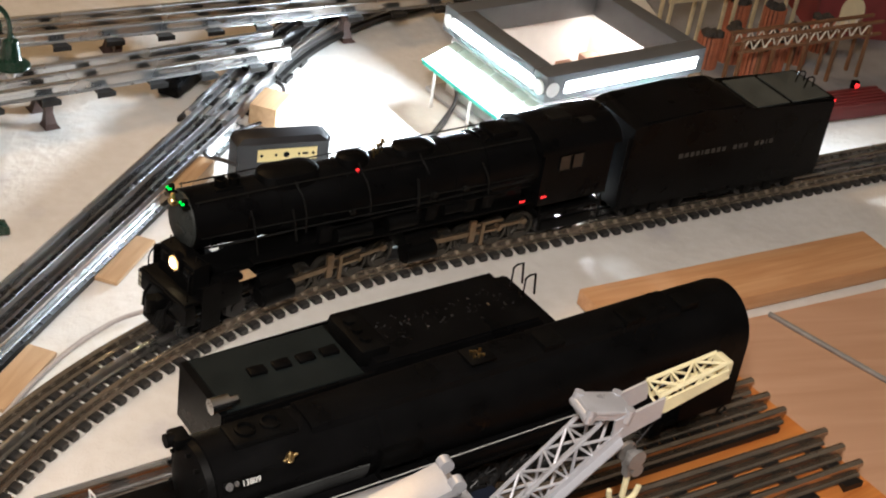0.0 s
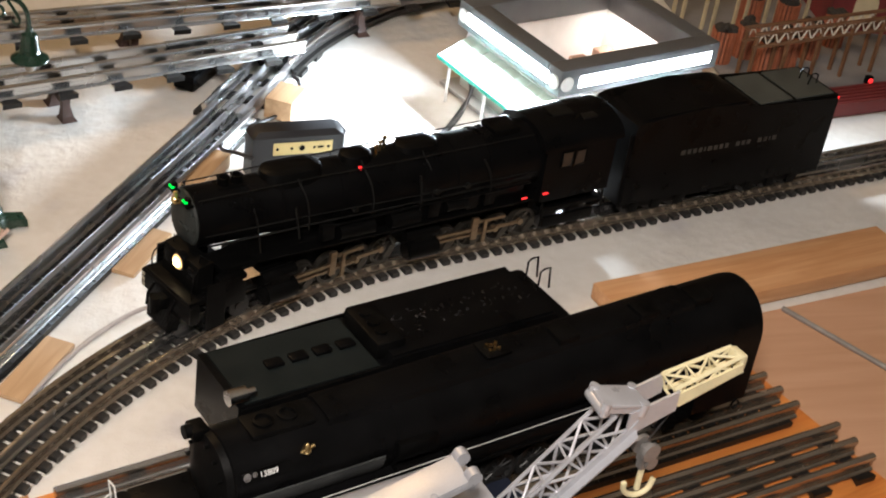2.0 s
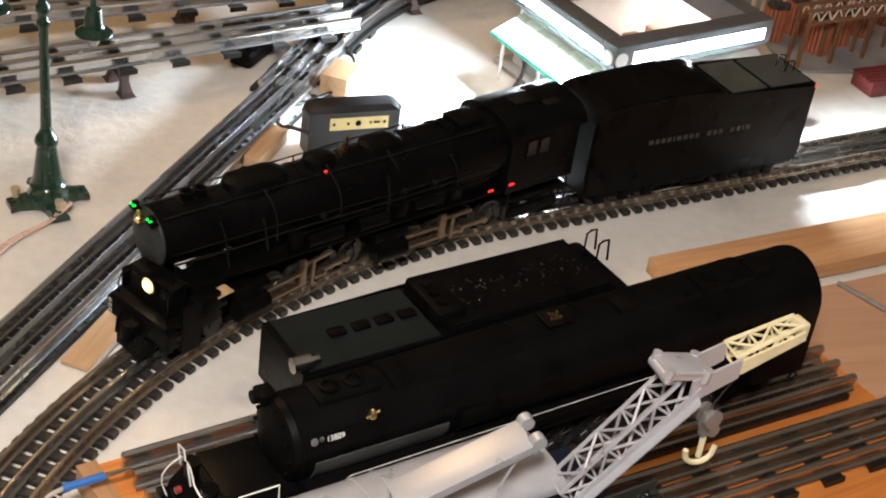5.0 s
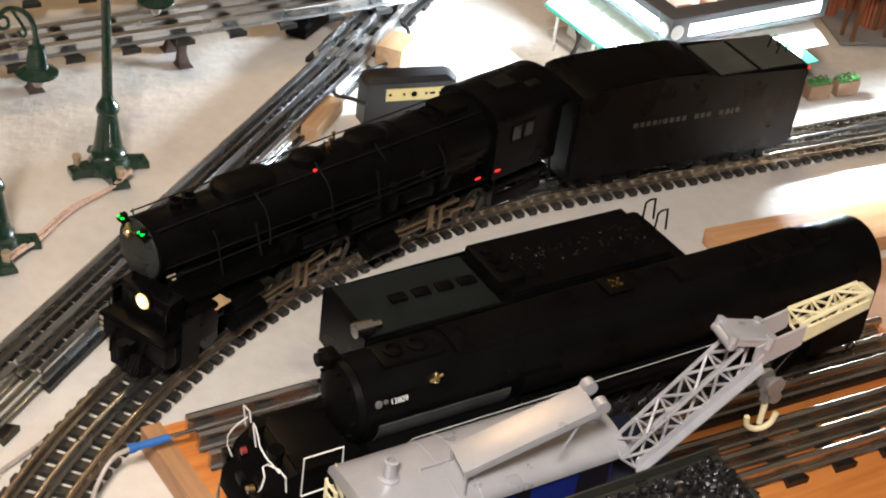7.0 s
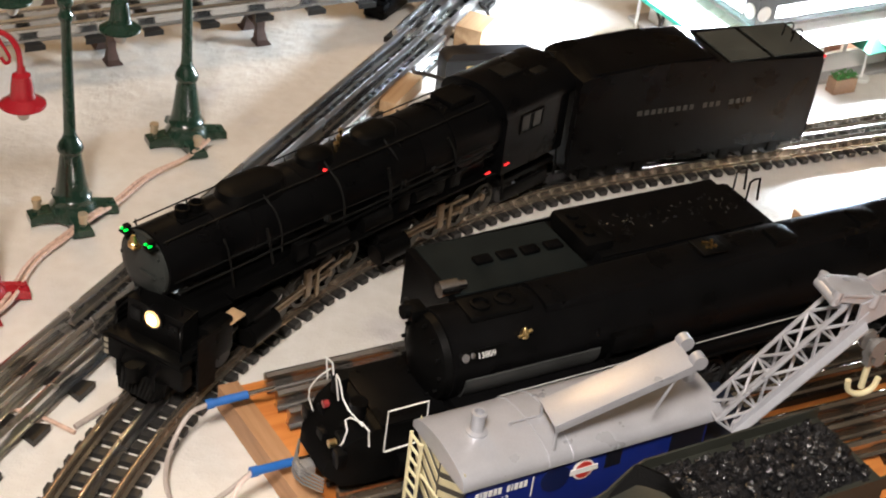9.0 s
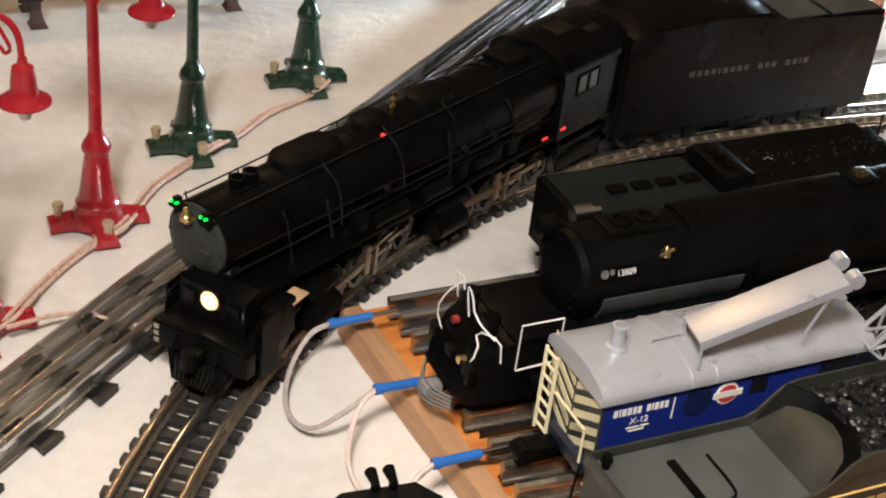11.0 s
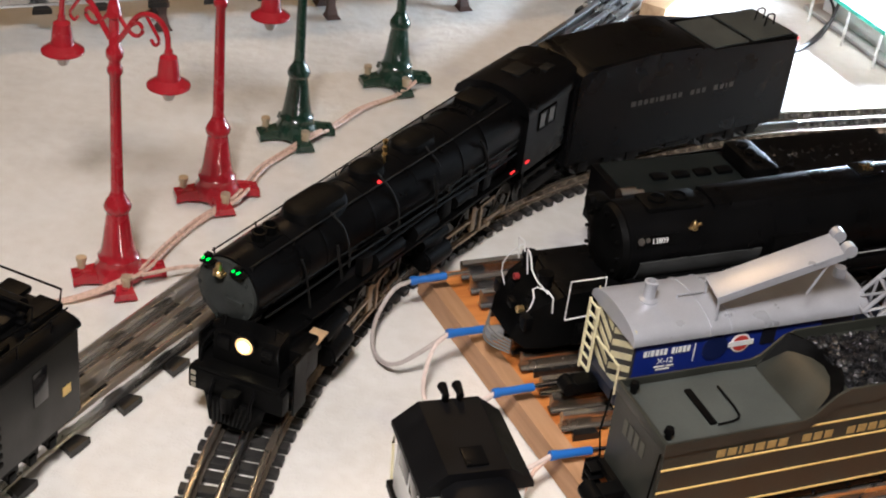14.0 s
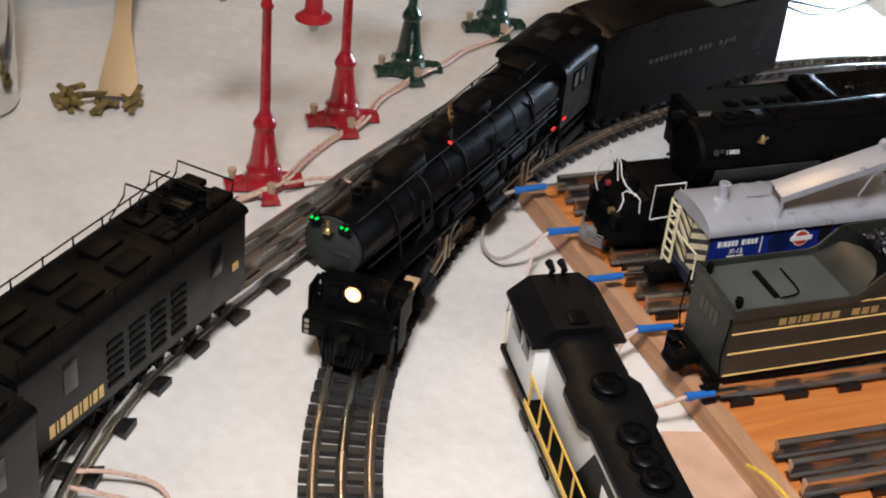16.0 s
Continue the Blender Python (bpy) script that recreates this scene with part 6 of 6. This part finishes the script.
def build_barrel(m, r, h):
    t = thing("slatted_bin", m, "round bin of terracotta slats heaped with dark rock", "bin", "slatted bins")
    bm = bmesh.new()
    cyl(bm, (0, 0, 0), (0, 0, h - 2), r - 2, n=20)
    part("core", bm, mat("dark bin core", (0.10, 0.04, 0.025), 0.8, 0, 0.1, 80), t)
    bm0 = bmesh.new()
    box(bm0, (0, 0, h / 2), (2.4, 2.8, h))
    me = mesh_of(bm0, "slat", TERRA, 0)
    for k in range(18):
        a = k * 2 * math.pi / 18
        o = new("slat", me)
        o.parent = t
        o.matrix_local = Matrix.Translation(((r - 1.2) * MM * math.cos(a), (r - 1.2) * MM * math.sin(a), 0)) @ Matrix.Rotation(a, 4, "Z")
    bm = bmesh.new()
    rnd = random.Random(int(r * 10))
    for k in range(16):
        bmesh.ops.create_icosphere(bm, subdivisions=1, radius=rnd.uniform(3, 6) * MM, matrix=Matrix.Translation((rnd.uniform(-r * 0.6, r * 0.6) * MM, rnd.uniform(-r * 0.6, r * 0.6) * MM, (h + rnd.uniform(-1, 3)) * MM)))
    part("rock_heap", bm, mat("dark rock", (0.04, 0.035, 0.03), 0.8, 0, 0.3, 150, 0.3), t, "dark rock heap", 0)
    return t


bin0 = build_barrel(pose(0.874, 0.942, 0.003), 13, 36)
for x, y in ((0.908, 0.955), (0.914, 0.912), (0.948, 0.934), (0.986, 0.955), (0.946, 1.027), (0.984, 1.014), (1.03, 0.985)):
    copy_thing(bin0, pose(x, y, 0.003, rz=x * 900))


def build_gantry(m, length, paint, label):
    t = thing("lattice_gantry", m, label, "gantry", "lattice gantries")
    for x in range(0, int(length) + 1, 44):
        for y in (-8, 8):
            bm = bmesh.new()
            span(bm, (x - 1.6, y - 1.6, 0), (x + 1.6, y + 1.6, 60))
            part("post", bm, paint, t, "", 0)
    for y in (-8, 8):
        for z in (48, 62):
            bm = bmesh.new()
            span(bm, (-4, y - 1.5, z), (length + 4, y + 1.5, z + 3))
            part("beam", bm, paint, t, "", 0)
    for x in range(0, int(length) - 10, 15):
        bm = bmesh.new()
        for y in (-8, 8):
            tube(bm, [(x, y, 50), (x + 7.5, y, 63), (x + 15, y, 50)], 1.1, 6)
        part("lattice", bm, mat("pale lattice plastic", (0.62, 0.58, 0.5), 0.5, 0, 0.1, 80), t, "pale diagonal lattice", 0)
    return t


build_gantry(pose(0.872, 0.880, 0.003, rz=15), 190, mat("tan gantry plastic", (0.20, 0.10, 0.05), 0.5, 0, 0.15, 80), "tan and cream lattice gantry over the bins")
build_gantry(pose(0.845, 1.00, 0.003, rz=13), 180, mat("cream gantry plastic", (0.58, 0.5, 0.32), 0.5, 0, 0.15, 80), "cream lattice gantry behind the bins")


def build_red_house():
    t = thing("red_house", pose(1.13, 1.07, 0.003, rz=-8), "dark red shed with a pale arched door", "shed")
    red = mat("dull red siding", (0.20, 0.035, 0.035), 0.6, 0, 0.15, 60, 0.1)
    bm = bmesh.new()
    prism(bm, [(-80, 0), (80, 0), (80, 70), (0, 120), (-80, 70)], -60, 60)
    part("wall", bm, red, t)
    bm = bmesh.new()
    sweep(bm, [[(x, y, z) for x, z in ((-90, 66), (0, 122), (90, 66), (90, 70), (0, 127), (-90, 70))] for y in (-68, 68)])
    part("roof", bm, mat("dark shed roof", (0.05, 0.04, 0.04), 0.7, 0, 0.15, 60), t, "dark roof")
    bm = bmesh.new()
    pts = [(-14, 10), (14, 10), (14, 34)] + [(14 * math.cos(a), 34 + 16 * math.sin(a)) for a in [math.pi * k / 10 for k in range(1, 10)]] + [(-14, 34)]
    prism(bm, [(x - 40, z) for x, z in pts], -61.5, -60.2)
    part("door", bm, mat("cream door", (0.7, 0.6, 0.38), 0.6, 0, 0.08, 60), t, "cream arched door", 0)


build_red_house()


def build_red_lamp():
    t = thing("signal_lamp", pose(1.012, 0.868, 0.0, rz=10), "small trackside signal with a lit red lamp", "signal")
    bm = bmesh.new()
    span(bm, (-6, -6, 0), (6, 6, 4), bevel=1)
    cyl(bm, (0, 0, 4), (0, 0, 16), 1.4, n=10)
    box(bm, (0, 0, 19), (8, 6, 9), bevel=1.5)
    part("mast", bm, BLACK_MATT, t)
    bm = bmesh.new()
    cyl(bm, (0, -3, 19), (0, -4.4, 19), 2.6, n=14)
    part("lens", bm, RED_LED, t, "lit red lens")


build_red_lamp()


def build_flat_car():
    t = thing("flat_car", pose(0.985, 0.842, 0.0, rz=12), "low maroon flat car with ribbed deck", "flat car")
    maroon = mat("maroon car body", (0.16, 0.03, 0.03), 0.5, 0, 0.1, 60)
    bm = bmesh.new()
    span(bm, (-60, -16, 0), (60, 16, 14), bevel=2)
    part("body", bm, maroon, t)
    for k in range(6):
        bm = bmesh.new()
        span(bm, (-60, -16 + k * 6, 14), (60, -12 + k * 6, 16), bevel=0.4)
        part("deck_rib", bm, maroon, t)


build_flat_car()

# ---------------------------------------------------------------- planks at the yard's far end
solid("plank", lambda b: box(b, (150, 0, 7), (300, 52, 14), bevel=1), WOOD_PINK, pose(0.594, 0.500, 0, rz=14), "long pinkish pine plank lying behind the yard", "plank")
solid("plywood_sheet", lambda b: plate(b, [(-116, -66), (420, 62), (520, -500), (58, -500)], 0.4, 3), GROUND_WOOD, pose(0.742, 0.535, 0.0, rz=0), "pinkish brown plywood sheet beside the yard", "plywood")
solid("metal_rod", lambda b: cyl(b, (0, 0, 5.2), (170, 0, 5.2), 2.2, n=10), mat("grey rod", (0.35, 0.34, 0.33), 0.4, 0.6, 0.1, 90), pose(0.741, 0.494, 0, rz=-58), "thin grey metal rod lying on the plywood", "rod")
solid("paper_sheet", lambda b: plate(b, [(225, 43), (272, 47), (292, -24), (300, -110), (262, -116), (236, -20)], 0.2, 1.2), mat("tan kraft paper", (0.55, 0.36, 0.24), 0.7, 0, 0.12, 40, 0.1), Matrix(), "creased tan paper lying beside the board", "paper")


# ---------------------------------------------------------------- scraper, scraps and the chrome pot
def build_scraper():
    t = thing("scraper", pose(-0.196, 0.428, 0.0, rz=98), "steel putty scraper leaning with its blade on the felt", "scraper")
    m = pose(0, 0, 0.006, 0, -10, 0)
    bm = bmesh.new()
    sweep(bm, [[(0, -17, 0), (0, 17, 0), (0, 17, 1), (0, -17, 1)], [(22, -16, 0), (22, 16, 0), (22, 16, 1), (22, -16, 1)], [(95, -8, 0), (95, 8, 0), (95, 8, 3), (95, -8, 3)], [(180, -7, 0), (180, 7, 0), (180, 7, 4), (180, -7, 4)]], m)
    part("blade", bm, mat("brushed steel", (0.30, 0.30, 0.29), 0.30, 1.0, 0.03, 20), t)
    bm = bmesh.new()
    span(bm, (150, -10, -4), (250, 10, 9), m, 3)
    part("handle", bm, BLACK, t, "black handle")


build_scraper()
rnd = random.Random(11)
bm = bmesh.new()
for k in range(26):
    m = Matrix.Translation((rnd.uniform(-0.245, -0.18), rnd.uniform(0.405, 0.432), rnd.uniform(0.002, 0.012))) @ Euler((rnd.uniform(-0.4, 0.4), rnd.uniform(-0.4, 0.4), rnd.uniform(0, 6))).to_matrix().to_4x4()
    span(bm, (-9, -2.4, -2), (9, 2.4, 2), m, 0.8)
scr = tagged(part("scrap_heap", bm, mat("olive and tan scraps", (0.15, 0.11, 0.03), 0.6, 0, 0.6, 90, 0.2)), "little heap of olive-brown scraps beside the scraper", "scraps", "", "stuff")


def pot(bm):
    lathe(bm, [(40, 0), (42, 2), (42, 148), (44, 150), (44, 152), (41, 152), (40, 148), (40, 4)], 48)


solid("steel_pot", pot, mat("polished steel", (0.7, 0.69, 0.67), 0.12, 1.0, 0.05, 20), pose(-0.318, 0.412, 0), "tall polished steel pot standing on the felt", "pot")
wire("red_lead", [(262, -30, 40), (270, -55, 52), (290, -80, 40), (315, -96, 30)], 1.2, mat("yellow lead", (0.75, 0.5, 0.04), 0.4, 0, 0.1, 200), "thin yellow lead arched over the last yard track")

# ---------------------------------------------------------------- ties of the curved track, last
bm = bmesh.new()
box(bm, (0, 0, 2.1), (6.6, 51, 4.2), bevel=0.5)
TIE_MESH = mesh_of(bm, "tie", TIE, 0)
s = -1.04
rnd = random.Random(2)
while s < 1.015:
    p, d = on_track(s)
    o = new("tie", TIE_MESH)
    o.parent = main_line
    o.matrix_local = Matrix.Translation((p.x, p.y, 0)) @ Matrix.Rotation(math.atan2(d.y, d.x) + rnd.uniform(-0.02, 0.02), 4, "Z")
    s += 0.0122


# ---------------------------------------------------------------- what moves
HEADLIGHT_AT = [(0, 0.2525), (1.0, 0.2525), (1.5, 0.256), (2.0, 0.2633), (2.5, 0.2712), (3.0, 0.281), (5.5, 0.3583), (6.0, 0.3738), (6.5, 0.3905), (7.0, 0.408), (7.5, 0.4258), (8.0, 0.4435), (8.5, 0.461), (9.0, 0.4785), (9.5, 0.4955), (10.0, 0.513), (12.5, 0.604), (13.0, 0.6188), (13.5, 0.6357), (14.0, 0.6543), (14.5, 0.6714), (15.0, 0.6914), (15.5, 0.7104), (16.0, 0.7314)]


def travelled(t):
    for (ta, a), (tb, b) in zip(HEADLIGHT_AT, HEADLIGHT_AT[1:]):
        if t <= tb:
            return a + (b - a) * (t - ta) / (tb - ta)
    return HEADLIGHT_AT[-1][1]


# small give in the drawbar and along the line: seconds, shift of the train, extra gap of the tender
SLACK = [(0, -0.016, 0.003), (3.0, -0.014, 0.003), (5.5, -0.003, 0.002), (7.5, 0.0, 0.002), (10.0, 0.005, -0.002), (12.5, 0.007, -0.005), (16.0, 0.007, -0.006)]


def slack(t, column):
    for a, b in zip(SLACK, SLACK[1:]):
        if t <= b[0]:
            return a[column] + (b[column] - a[column]) * (t - a[0]) / (b[0] - a[0])
    return SLACK[-1][column]


def motions():
    times = [k * 0.25 for k in range(65)]
    ss = [sum(travelled(min(max(t + d, 0), 16)) for d in (-0.25, 0, 0.25)) / 3 + slack(t, 1) for t in times]
    gaps = [slack(t, 2) for t in times]
    boiler = [riding(s - 0.12, s - 0.33, -0.12) for s in ss]
    walk(LOCO, list(zip(times, boiler)))
    walk(FRONT, [(t, b.inverted() @ riding(s - 0.05, s - 0.17, -0.05)) for t, s, b in zip(times, ss, boiler)])
    walk(RUN_TENDER, [(t, riding(s - g - 0.44, s - g - 0.568, -0.44)) for t, s, g in zip(times, ss, gaps)])
    rolling = turning + [(o, base, r, k) for owner, o, base, r, k in truck_wheels if owner == RUN_TENDER]
    for ob, base, r, k in rolling:
        walk(ob, [(t, base @ Matrix.Rotation(k * (s - ss[0]) / (r * MM), 4, "Y")) for t, s in zip(times, ss)])
    for ob, base, r, throw in circling:
        rows = []
        for t, s in zip(times, ss):
            a = (s - ss[0]) / (r * MM)
            rows.append((t, Matrix.Translation((throw * MM * math.sin(a), 0, throw * MM * math.cos(a))) @ base))
        walk(ob, rows)


motions()
